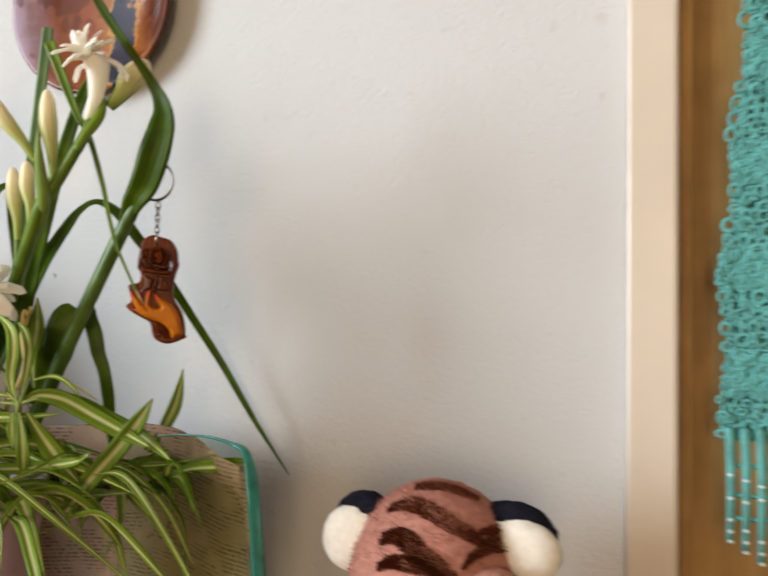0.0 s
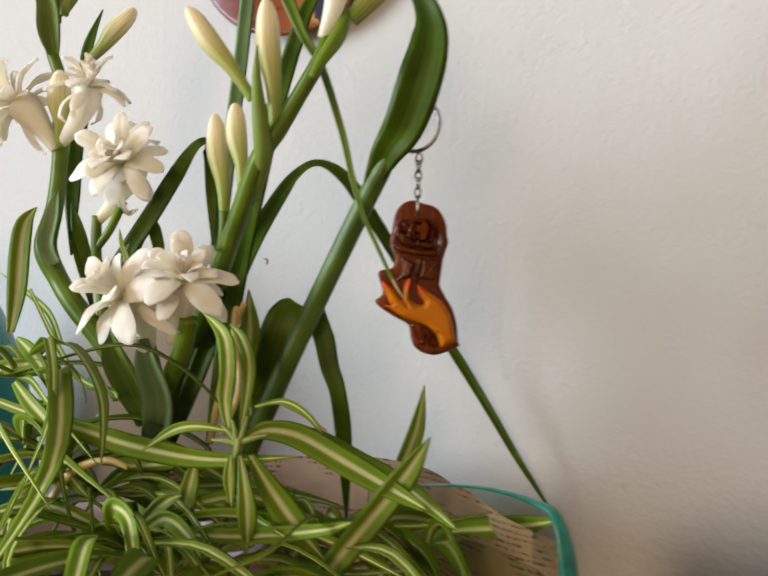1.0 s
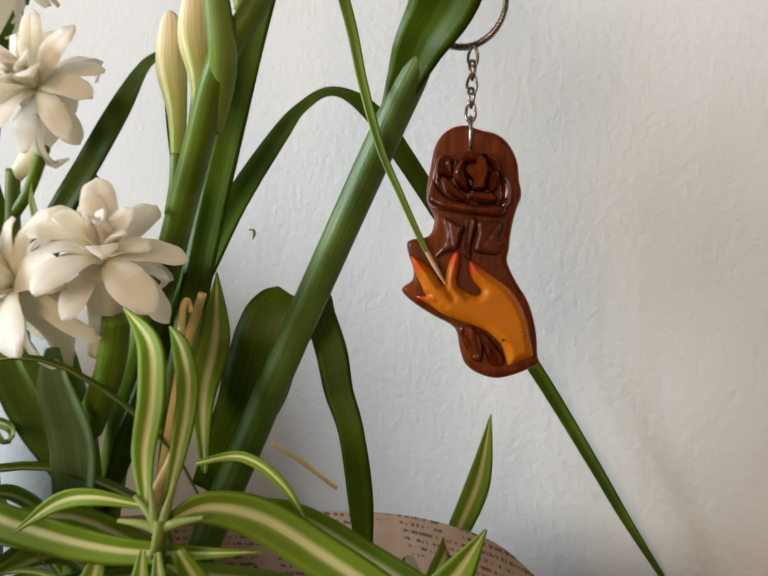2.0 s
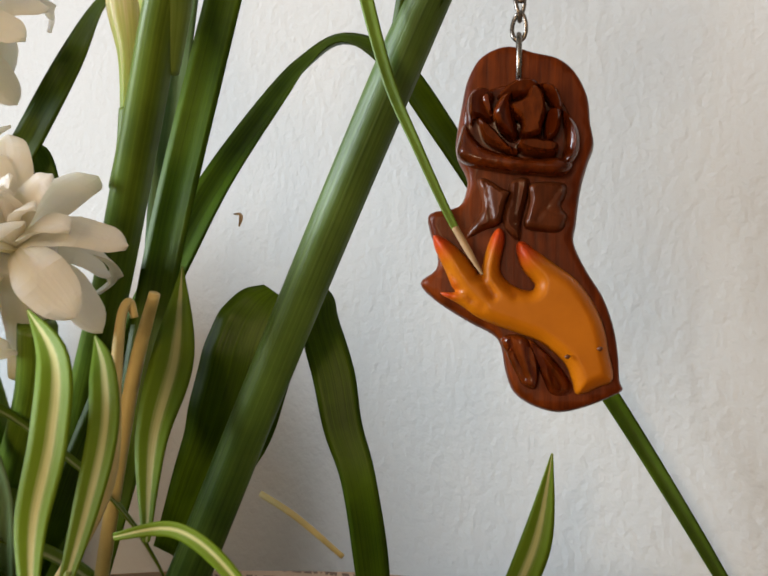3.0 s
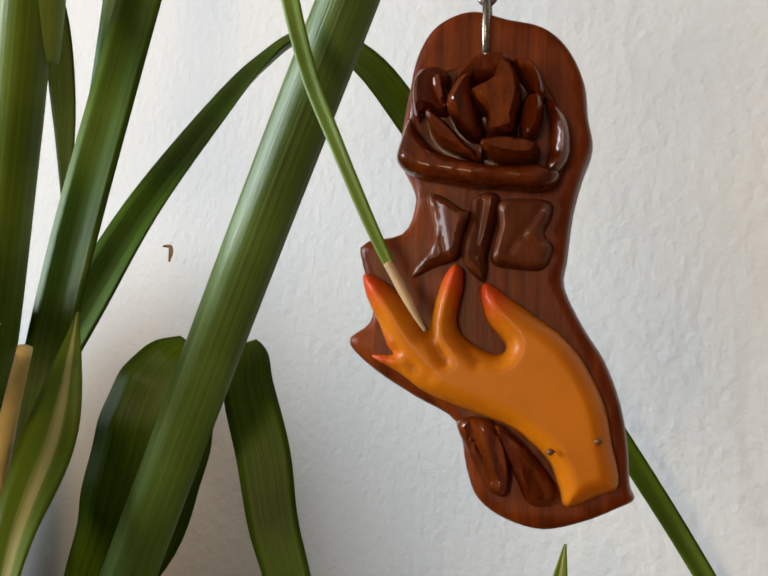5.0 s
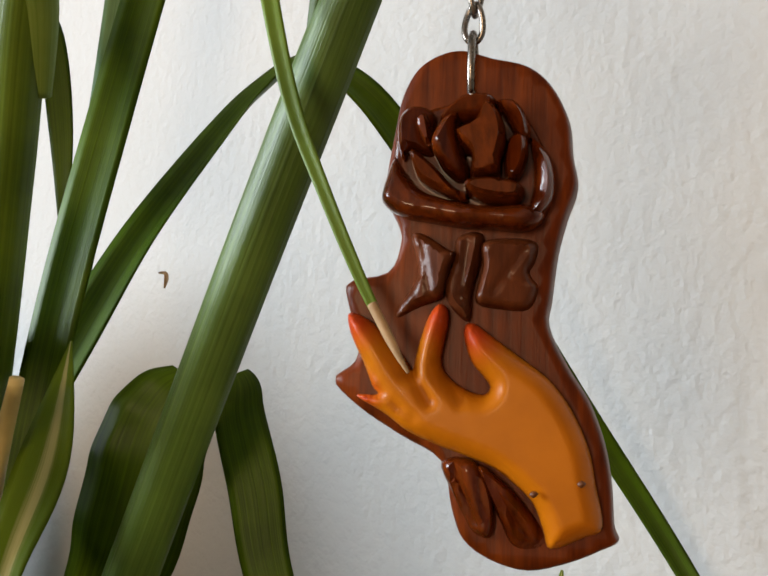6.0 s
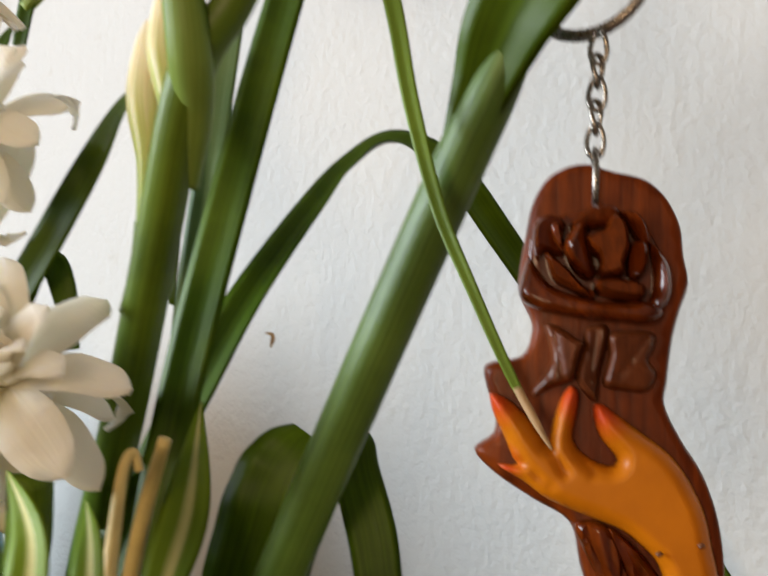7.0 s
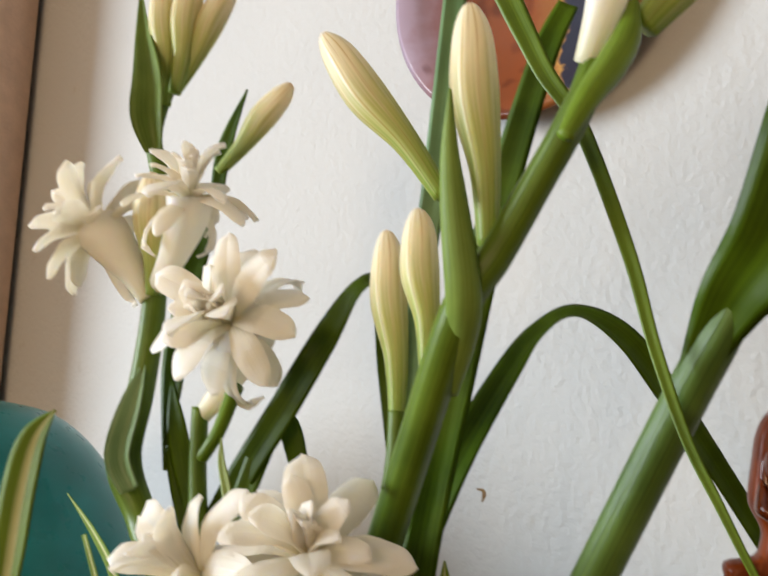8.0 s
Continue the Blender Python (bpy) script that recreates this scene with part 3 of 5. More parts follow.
# carved rose: outline, height, rounding, tilt across, tilt up
ROSE = [
    ([(-9.0, -8.5), (-7.4, -10.7), (-5.8, -12.6), (-3.4, -13.7), (0.3, -14.6), (3.9, -14.8), (6.7, -14.6), (8.6, -15.6), (8.3, -16.8), (6.3, -17.7), (2.7, -17.4), (-0.9, -17.2), (-4.5, -16.6), (-7.6, -16.0), (-10.0, -14.4), (-10.0, -11.9)], 3.0, 0.88, -0.03, -0.38),
    ([(7.4, -6.5), (9.2, -8.1), (10.2, -10.8), (10.1, -13.9), (8.6, -16.0), (7.2, -15.8), (7.7, -12.6), (7.7, -9.6)], 3.4, 0.66, 0.62, 0.00),
    ([(-8.5, -4.2), (-7.2, -2.7), (-5.3, -2.6), (-4.1, -3.7), (-4.5, -6.2), (-4.3, -8.2), (-5.5, -8.4), (-7.1, -7.7), (-8.0, -8.9), (-8.6, -7.0)], 2.8, 0.55, -0.44, 0.12),
    ([(-6.6, -4.7), (-5.2, -3.5), (-4.5, -5.4), (-4.3, -7.9), (-5.5, -7.3)], 3.7, 0.45, 0.35, 0.10),
    ([(-3.5, -3.7), (-0.8, -1.6), (1.9, -1.4), (3.3, -2.2), (2.6, -3.9), (0.2, -4.5), (-1.9, -4.7), (-3.0, -5.0)], 3.7, 0.61, 0.00, 0.62),
    ([(3.2, -2.2), (5.3, -2.3), (6.8, -3.9), (7.4, -6.4), (6.2, -7.1), (4.9, -5.1), (3.9, -3.6)], 3.9, 0.55, 0.56, 0.38),
    ([(4.7, -6.6), (6.8, -6.5), (7.1, -9.0), (6.2, -11.4), (4.6, -11.7), (4.2, -9.5)], 3.5, 0.55, 0.81, 0.00),
    ([(-4.1, -6.4), (-2.8, -4.2), (-0.7, -3.4), (-1.1, -5.5), (-0.3, -8.3), (0.2, -10.9), (-1.2, -11.7), (-3.2, -10.1), (-4.3, -7.9)], 4.1, 0.83, -0.62, 0.15),
    ([(-1.5, -6.0), (0.9, -5.1), (2.1, -3.2), (3.8, -4.4), (4.5, -6.9), (4.0, -9.3), (3.6, -11.2), (0.3, -11.3), (0.3, -8.9), (-0.9, -7.7)], 5.3, 0.61, 0.28, 0.43),
    ([(-6.7, -8.3), (-3.9, -10.2), (-1.8, -12.4), (-0.2, -13.3), (-0.5, -14.4), (-3.2, -13.4), (-5.7, -12.0), (-6.6, -10.2)], 4.5, 0.55, 0.07, 0.50),
    ([(-0.2, -12.2), (2.7, -11.7), (6.2, -12.4), (6.7, -13.6), (5.7, -14.8), (2.8, -14.6), (0.4, -13.8)], 5.0, 0.66, 0.06, 0.31),
]
for outline, high, soft_edge, ta, tb in ROSE:
    mid = np.mean(outline, axis=0)
    outline = [tuple(mid + (np.array(q) - mid) * 1.05) for q in outline]
    part("rose_petal", relief_mesh("rose_petal", outline, -0.2, 1.3 * high, 1.35 * soft_edge, fob_place, (ta, tb), 0.42, 4), WOOD_DARK, fob)
LEAF_LEFT = [(-7.0, -18.4), (-5.5, -18.1), (-2.4, -20.1), (-1.3, -20.7), (-2.0, -22.4), (-2.9, -25.8), (-5.6, -27.0), (-8.5, -28.4), (-8.1, -26.7), (-6.3, -23.9), (-6.1, -22.1)]
LEAF_RIGHT = [(1.9, -19.4), (4.5, -18.7), (8.2, -19.0), (8.2, -21.3), (7.5, -22.8), (8.6, -24.6), (7.4, -27.2), (4.0, -27.2), (1.2, -26.5), (1.5, -23.9), (1.9, -22.1)]
STEM_CUT = [(-1.2, -18.5), (1.8, -18.1), (1.6, -21.6), (0.7, -25.2), (0.3, -28.8), (-1.9, -27.0), (-2.6, -24.6), (-1.7, -21.6)]
part("leaf_carving", relief_mesh("leaf_carving", LEAF_LEFT, -0.2, 2.7, 0.9, fob_place, (0.35, 0.05), 0.4, 4, [(-5.6, -18.9, -4.2, -26.2, 0.4, 0.4)]), WOOD_RAW, fob)
part("leaf_carving", relief_mesh("leaf_carving", LEAF_RIGHT, -0.2, 2.7, 0.9, fob_place, (-0.25, 0.10), 0.4, 4, [(6.9, -20.2, 3.2, -25.4, 0.4, 0.4), (5.0, -23.6, 7.0, -24.4, 0.3, 0.35)]), WOOD_RAW, fob)
part("stem_carving", relief_mesh("stem_carving", STEM_CUT, -0.2, 3.0, 0.9, fob_place, (0.0, 0.0), 0.45, 4, [(0.2, -19.4, -0.7, -26.6, 0.3, 0.35)]), WOOD_RAW, fob)
part("stem_carving", relief_mesh("stem_carving", [(-2.6, -45.6), (1.0, -45.2), (3.1, -47.8), (3.8, -51.3), (3.4, -54.2), (1.4, -53.8), (0.2, -52.0), (-1.3, -49.1)], -0.2, 2.6, 1.0, fob_place, (0.3, 0.2), 0.45, 4, [(-1.0, -46.2, 1.6, -52.6, 0.9, 0.5), (1.6, -46.4, 3.0, -52.0, 0.6, 0.4)]), WOOD_DARK, fob)
part("stem_carving", relief_mesh("stem_carving", [(1.9, -46.0), (4.2, -47.2), (7.2, -50.0), (9.4, -53.1), (9.2, -55.0), (6.1, -55.1), (4.3, -51.8)], -0.2, 2.3, 1.0, fob_place, (-0.2, 0.25), 0.45, 4, [(3.0, -47.0, 7.4, -54.0, 0.8, 0.5)]), WOOD_DARK, fob)
for x, z in ((13.7, -47.2), (8.4, -48.6)):
    part("speck", relief_mesh("speck", [(x - 0.5, z), (x, z + 0.4), (x + 0.55, z + 0.1), (x, z - 0.4)], 4.0, 0.5, 0.3, fob_place, (0, 0), 0.4, 2), KNOT, palm, "dark speck")


def wire_loop(name, centre, across, up, half_w, half_h, wire, mat, parent, pinch=0.0):
    centre, across, up = np.array(centre), np.array(Vector(across).normalized()), np.array(Vector(up).normalized())
    side = np.cross(across, up)
    return part(name, loop_mesh(name, wire, lambda a: centre + across * half_w * math.cos(a) + up * half_h * math.sin(a) + side * pinch * math.sin(2 * a)), mat, parent)


# jump link through the hole, chain and split ring
wire_loop("jump_link", fob_place(0, 3.3, -1.4), FOB_OUT, (0.0, 0, 1), 0.0028, 0.0046, 0.0005, STEEL, fob)
for k in range(5):
    turn = radians(25 + 95 * (k % 2))
    wire_loop("chain_link", fob_place(0.1 * k, 9.3 + 3.55 * k, -1.2), FOB_ACROSS * math.cos(turn) + FOB_OUT * math.sin(turn), (0, 0, 1), 0.0013, 0.0025, 0.00042, STEEL, fob, 0.0003)
RING = Vector((-0.3040, 0.4785, 1.2836))
for k in (-1, 1):
    wire_loop("split_ring", RING + FOB_OUT * 0.0006 * k, FOB_ACROSS + FOB_OUT * 0.35, (0, 0, 1), 0.0106, 0.0113, 0.0008, STEEL, fob)

# ---- dish on the wall ----
plate = thing("wall_plate", "glazed copper-brown dish with violet and black painting hung on the wall", "plate", at=(-0.4535, WALL_Y - 0.001, 1.452))
prof = [(0.0, 0.004), (0.036, 0.004), (0.048, 0.006), (0.062, 0.013), (0.0705, 0.0185), (0.0735, 0.0175), (0.072, 0.014), (0.055, 0.004), (0.038, 0.0), (0.0, 0.0)]
dish_mesh = lathe_mesh("dish", prof)
dish = part("dish", dish_mesh, PLATE)
dish.parent = plate
dish.rotation_euler = (radians(90), 0, 0)

# ---- teal glass ----
def sheet_mesh(name, outline, thick, origin, across, out, lean):
    """A thick sheet of glass with a rounded outline in millimetres, standing on its lower edge."""
    loop = smooth_loop(outline, 6) / 1000
    across, out = Vector(across).normalized(), Vector(out).normalized()
    verts = []
    for side in (0, 1):
        for a, b in loop:
            verts.append(Vector(origin) + across * a + Vector((0, 0, b)) + out * (side * thick - lean * b * b * 4))
    n = len(loop)
    faces = [tuple(range(n)), tuple(range(2 * n - 1, n - 1, -1))]
    faces += [(k, n + k, n + (k + 1) % n, (k + 1) % n) for k in range(n)]
    return mesh_of(name, verts, faces)


GLASS_OUTLINE = [(-62, 0), (-50, 215), (-36, 227), (0, 232), (28, 229), (40, 220), (46, 180), (52, 110), (56, 0), (0, 0)]
GLASS_INNER = [(-56, 0), (-45, 190), (-30, 203), (0, 211), (22, 207), (38, 198), (44, 160), (49, 100), (53, 0), (0, 0)]
GLASS_AT = (-0.2815, 0.4885, 0.901)
glass = tagged(part("glass_panel", sheet_mesh("glass_panel", GLASS_OUTLINE, 0.004, GLASS_AT, (1, -0.12, 0), (0.12, -1, 0), 0.0), GLASS), "standing pressed glass panel with a thick teal edge", "glass panel")
inner_pane = part("inner_pane", sheet_mesh("inner_pane", GLASS_INNER, 0.003, (GLASS_AT[0] + 0.0007, GLASS_AT[1] - 0.0055, GLASS_AT[2]), (1, -0.12, 0), (0.12, -1, 0), 0.0), GLASS, glass)
glass.visible_shadow = inner_pane.visible_shadow = False
rim_loop = smooth_loop(GLASS_OUTLINE, 6) / 1000
across = Vector((1, -0.12, 0)).normalized()
edge = [Vector(GLASS_AT) + across * a + Vector((0, 0, b)) for a, b in rim_loop if a > -0.03 and b > 0.004]
rim = blade_mesh("teal_edge", [tuple(v + Vector((0.0012, -0.003, 0.0004))) for v in edge], [0.0006 + 0.0036 * min(1, (k / 18) ** 2.5) for k in range(len(edge))], (0.78, -0.60, 0.25), 0.0, 0.0016, count=3 * len(edge))
part("teal_edge", rim, TEAL_EDGE, glass, "teal coloured edge")

VASE_PROFILE = [(0.0, -0.042), (0.055, -0.042), (0.070, -0.020), (0.086, 0.04), (0.093, 0.10), (0.092, 0.16), (0.084, 0.215), (0.069, 0.258), (0.050, 0.288), (0.028, 0.306), (0.0, 0.312)]
tagged(part("teal_vase", lathe_mesh("teal_vase", [tuple(q) for q in spline(VASE_PROFILE, 60)], 72, (-0.670, 0.5, 0.943)), TEAL_GLAZE), "dark teal glazed round vase on the sideboard", "vase")

# ---- paper wrap, lavender pot ----
def paper_mesh(name, plan, z0, drop):
    """Stiff paper standing along a curve, flaring a little to its pinked upper edge."""
    line, verts, uvs = spline(plan, 220), [], []
    mid, rows, run = line.mean(axis=0), 8, 0.0
    for k, q in enumerate(line):
        if k:
            run += float(np.linalg.norm(q - line[k - 1]))
        high = 1.127 - drop * max(0.0, (k / 219 - 0.55) / 0.45) ** 1.5 - 0.002 * math.sin(k * 0.045)
        for r in range(rows + 1):
            f = r / rows
            p = mid + (q - mid) * (0.86 + 0.14 * f)
            for side in (0, 1):
                out = (q - mid) / np.linalg.norm(q - mid) * 0.0007 * side
                verts.append((p[0] + out[0], p[1] + out[1], z0 + (high - z0) * f))
                uvs.append((run, (high - z0) * f))
    n = 2 * (rows + 1)
    faces = []
    for k in range(len(line) - 1):
        for r in range(rows):
            a, b = k * n + 2 * r, (k + 1) * n + 2 * r
            faces += [(a, b, b + 2, a + 2), (a + 1, a + 3, b + 3, b + 1)]
        a, b = k * n + n - 2, (k + 1) * n + n - 2
        faces.append((a, b, b + 1, a + 1))
    return mesh_of(name, verts, faces, uvs)


WRAP_PLAN = [(-0.470, 0.500), (-0.448, 0.538), (-0.412, 0.560), (-0.372, 0.566), (-0.330, 0.552), (-0.300, 0.530), (-0.272, 0.511), (-0.249, 0.503)]
tagged(part("paper_wrap", paper_mesh("paper_wrap", WRAP_PLAN, 0.901, 0.018), PRINTED), "brown printed paper wrap with a pinked edge round the pots", "paper wrap")
pot = thing("flower_pot", "lavender glazed flower pot filled with soil", "flower pot", at=(-0.425, 0.42, 0.901))
p = part("pot_body", lathe_mesh("pot_body", [(0.0, 0.0), (0.05, 0.0), (0.055, 0.004), (0.068, 0.10), (0.073, 0.128), (0.076, 0.130), (0.076, 0.142), (0.073, 0.144), (0.069, 0.140), (0.066, 0.12), (0.0, 0.118)], 72), POT)
p.parent = pot
p.scale = (1, 1, 1.45)
s = part("soil", lathe_mesh("soil", [(0.0, 0.126), (0.04, 0.125), (0.067, 0.122)], 40), SOIL)
s.parent = pot
s.scale = (1, 1, 1.45)

# ---- plush tiger ----
tiger = thing("plush_tiger", "plush tiger toy with pink fur, brown stripes and white ears", "soft toy", at=(-0.134, 0.505, 0.90))
HEAD, HEAD_R = Vector((-0.134, 0.502, 1.059)), Vector((0.049, 0.048, 0.055))


def ball_mesh(name, centre, radii, seg=40, rings=24, rough=0.0, keep=None):
    verts, faces = [], []
    for i in range(rings + 1):
        p = math.pi * i / rings
        for j in range(seg):
            a = 2 * math.pi * j / seg
            d = Vector((math.sin(p) * math.cos(a), math.sin(p) * math.sin(a), math.cos(p)))
            q = 1 + rough * noise.noise(d * 14)
            verts.append(Vector(centre) + Vector((d.x * radii[0], d.y * radii[1], d.z * radii[2])) * q)
    for i in range(rings):
        for j in range(seg):
            faces.append((i * seg + j, (i + 1) * seg + j, (i + 1) * seg + (j + 1) % seg, i * seg + (j + 1) % seg))
    return mesh_of(name, verts, faces)


def on_head(a, e, lift=1.0):
    """A point on the head: a turns round it from the front, e rises to the top, degrees."""
    a, e = radians(a), radians(e)
    d = Vector((math.sin(a) * math.cos(e), -math.cos(a) * math.cos(e), math.sin(e)))
    return Vector((HEAD.x + d.x * HEAD_R.x * lift, HEAD.y + d.y * HEAD_R.y * lift, HEAD.z + d.z * HEAD_R.z * lift)), d


def world_part(name, me, mat, parent, label=""):
    ob = part(name, me, mat, parent, label)
    ob.matrix_parent_inverse = Matrix.Translation(parent.location).inverted()
    return ob


world_part("body", ball_mesh("body", (-0.134, 0.51, 0.957), (0.055, 0.05, 0.06), 32, 18, 0.03), PLUSH_PINK, tiger)
world_part("head", ball_mesh("head", HEAD, HEAD_R, 56, 36, 0.03), PLUSH_PINK, tiger)
for x, half, inward in ((-0.181, 0.0185, 1), (-0.0895, 0.0245, -1)):
    white = ball_mesh("ear", (x, 0.495, 1.080), (half, 0.011, 0.0185), 28, 18, 0.06)
    ear = world_part("ear", white, PLUSH_WHITE, tiger, "white plush ear with a black back")
    back = ball_mesh("ear_back", (x + 0.004 * inward, 0.503, 1.0868), (half * 1.02, 0.014, 0.0185), 28, 18, 0.08)
    part("ear_back", back, PLUSH_BLACK, ear, "black plush").matrix_parent_inverse = Matrix.Identity(4)
world_part("cheek", ball_mesh("cheek", (-0.099, 0.474, 1.056), (0.021, 0.018, 0.021), 32, 20, 0.05), PLUSH_PINK, tiger)
# brown stripes of longer pile that run over the brow: (across, height) on the front of the head
def on_brow(x, z, lift=1.0):
    d = Vector(((x - HEAD.x) / HEAD_R.x, 0, (z - HEAD.z) / HEAD_R.z))
    r = min(0.985, d.length)
    d = d.normalized() * r if d.length > r else d
    d.y = -math.sqrt(max(0.0, 1 - d.x * d.x - d.z * d.z))
    return Vector((HEAD.x + d.x * HEAD_R.x * lift, HEAD.y + d.y * HEAD_R.y * lift, HEAD.z + d.z * HEAD_R.z * lift)), d


rnd = random.Random(8)
for path, half in [([(-0.143, 1.1113), (-0.1318, 1.1124), (-0.1206, 1.1109), (-0.1105, 1.1072)], 0.0014), ([(-0.1539, 1.1012), (-0.1437, 1.1047), (-0.1337, 1.1033), (-0.1218, 1.0985), (-0.1109, 1.0931), (-0.1047, 1.0893)], 0.0034), ([(-0.1545, 1.0879), (-0.1463, 1.0904), (-0.1389, 1.0885), (-0.1315, 1.0835), (-0.1226, 1.0784), (-0.1143, 1.0738)], 0.0048), ([(-0.1535, 1.0756), (-0.1466, 1.0786), (-0.1374, 1.0787), (-0.1286, 1.0771), (-0.1201, 1.0728)], 0.0036), ([(-0.11, 1.0795), (-0.1058, 1.0844), (-0.099, 1.0874), (-0.0904, 1.0854), (-0.083, 1.0766)], 0.0045), ([(-0.1053, 1.0929), (-0.0983, 1.0929), (-0.0895, 1.0882), (-0.0818, 1.0781)], 0.002)]:
    line = spline(path, 90)
    verts, faces = [], []
    for k, (x, z) in enumerate(line):
        w = half * math.sin(math.pi * (0.12 + 0.80 * k / 89)) ** 0.6
        for j in range(30):
            off = w * rnd.uniform(-1, 1)
            q, d = on_brow(x + off * 0.35 + rnd.gauss(0, 0.0004), z + off)
            tip = q + (d + Vector((rnd.uniform(-.6, .6), rnd.uniform(-.5, .5), rnd.uniform(-.9, .2)))) * 0.0024
            e = Vector((rnd.uniform(-1, 1), rnd.uniform(-1, 1), rnd.uniform(-1, 1))).normalized() * 0.0006
            i = len(verts)
            verts += [q - d * 0.001 + e, q - d * 0.001 - e, tip]
            faces.append((i, i + 1, i + 2))
    world_part("stripe", mesh_of("stripe", verts, faces), PLUSH_BROWN, tiger, "dark brown plush stripe")["kind"] = "stuff"
# short pile on the crown
pile_v, pile_f = [], []
rnd = random.Random(5)
for k in range(5200):
    q, d = on_head(rnd.uniform(-95, 95), rnd.uniform(5, 90), 1.0)
    tip = q + (d + Vector((rnd.uniform(-.6, .6), rnd.uniform(-.6, .6), rnd.uniform(-.5, .5)))) * 0.0018
    s = Vector((rnd.uniform(-1, 1), rnd.uniform(-1, 1), rnd.uniform(-1, 1))).normalized() * 0.0005
    i = len(pile_v)
    pile_v += [q - d * 0.002 + s, q - d * 0.002 - s, tip]
    pile_f.append((i, i + 1, i + 2))
pile = world_part("fur", mesh_of("fur", pile_v, pile_f), PLUSH_PINK, tiger, "short pink plush pile")
pile["kind"] = "stuff"

# ---- crocheted scarf on the door ----
scarf = thing("scarf", "teal crocheted scarf with a beaded fringe hanging on the brown door", "scarf", at=(0.09, 0.61, 1.10))


def yarn_net(name, x_of, x1, z0, z1, y):
    """Open crochet: rings of yarn in staggered rows, joined into one net."""
    verts, faces = [], []
    rnd = random.Random(9)
    row, z = 0, z0
    while z < z1:
        dense = math.sin(z * 95 + y * 400) > 0.35
        size = 0.0019 if dense else rnd.uniform(0.0030, 0.0040)
        x = x_of(z) + (row % 2) * size
        while x < x1:
            r, w = size * rnd.uniform(0.6, 1.15), rnd.uniform(0.0014, 0.0020) if dense else rnd.uniform(0.0011, 0.0016)
            sx, sz = rnd.uniform(0.75, 1.2), rnd.uniform(0.8, 1.35)
            cx, cz, cy = x + rnd.uniform(-.0012, .0012), z + rnd.uniform(-.0012, .0012), y + 0.004 * math.sin(x * 60) + rnd.uniform(-.001, .001)
            base = len(verts)
            for i in range(10):
                a = 2 * math.pi * i / 10
                for j in range(5):
                    b = 2 * math.pi * j / 5
                    q = r + w * math.cos(b)
                    verts.append((cx + sx * q * math.cos(a), cy + w * math.sin(b) + 0.0006 * math.sin(a * 2 + cx * 900), cz + sz * q * math.sin(a)))
            faces += [(base + i * 5 + j, base + i * 5 + (j + 1) % 5, base + (i + 1) % 10 * 5 + (j + 1) % 5, base + (i + 1) % 10 * 5 + j) for i in range(10) for j in range(5)]
            x += size * 1.42
        z += size * 1.5
        row += 1
    return mesh_of(name, verts, faces)


def scarf_back(z):
    return scarf_edge(z) + 0.003


def scarf_edge(z):
    return 0.0185 + 0.012 * max(0.0, (z - 1.22) / 0.15) ** 1.3 + 0.002 * math.sin(z * 70)


world_part("crochet", yarn_net("crochet", scarf_edge, 0.17, 1.135, 1.62, 0.606), TEAL_YARN, scarf)
world_part("crochet", yarn_net("crochet", scarf_back, 0.17, 1.139, 1.62, 0.6115), TEAL_YARN, scarf)
for k in range(17):
    x = 0.021 + 0.0088 * k
    low = 1.072 - 0.006 * (k % 4)
    world_part("fringe", tube_mesh("fringe", [(x, 0.606, 1.14), (x + 0.001, 0.605, 1.11), (x, 0.606, low)], [0.0030, 0.0027, 0.0020], 6, ridge=0.2, count=14), TEAL_YARN, scarf)
    for z in (1.112 - 0.003 * (k % 3), 1.098 - 0.002 * (k % 2), low + 0.013, low + 0.006, low):
        world_part("bead", ball_mesh("bead", (x + 0.0006, 0.6030, z), (0.0019, 0.0018, 0.0013), 8, 6), BEAD, scarf, "pale glass bead")
for z in (1.118, 1.1, 1.086):
    world_part("cross_thread", tube_mesh("cross_thread", [(0.021, 0.606, z), (0.09, 0.606, z - 0.002), (0.16, 0.606, z)], [0.0014, 0.0014, 0.0014], 5, count=12), TEAL_YARN, scarf)

# ---- dry bit caught on a thread, and marks on the wall ----
bit = thing("dry_flake", "small dry brown plant flake caught on a thread of silk", "plant debris", at=(-0.3911, 0.4993, 1.228))
world_part("flake", blade_mesh("flake", [(-0.3924, 0.499, 1.2299), (-0.3905, 0.4992, 1.2297), (-0.3903, 0.4994, 1.2285), (-0.3911, 0.4996, 1.2268)], [0.0002, 0.0004, 0.0005, 0.0002], fold=0.5, thick=0.0003), DRY, bit)
world_part("silk", tube_mesh("silk", [(-0.3905, 0.4992, 1.2298), (-0.388, 0.508, 1.252), (-0.382, 0.521, 1.277)], [0.000012, 0.000012, 0.000012], 4, count=8), BEAD, bit)

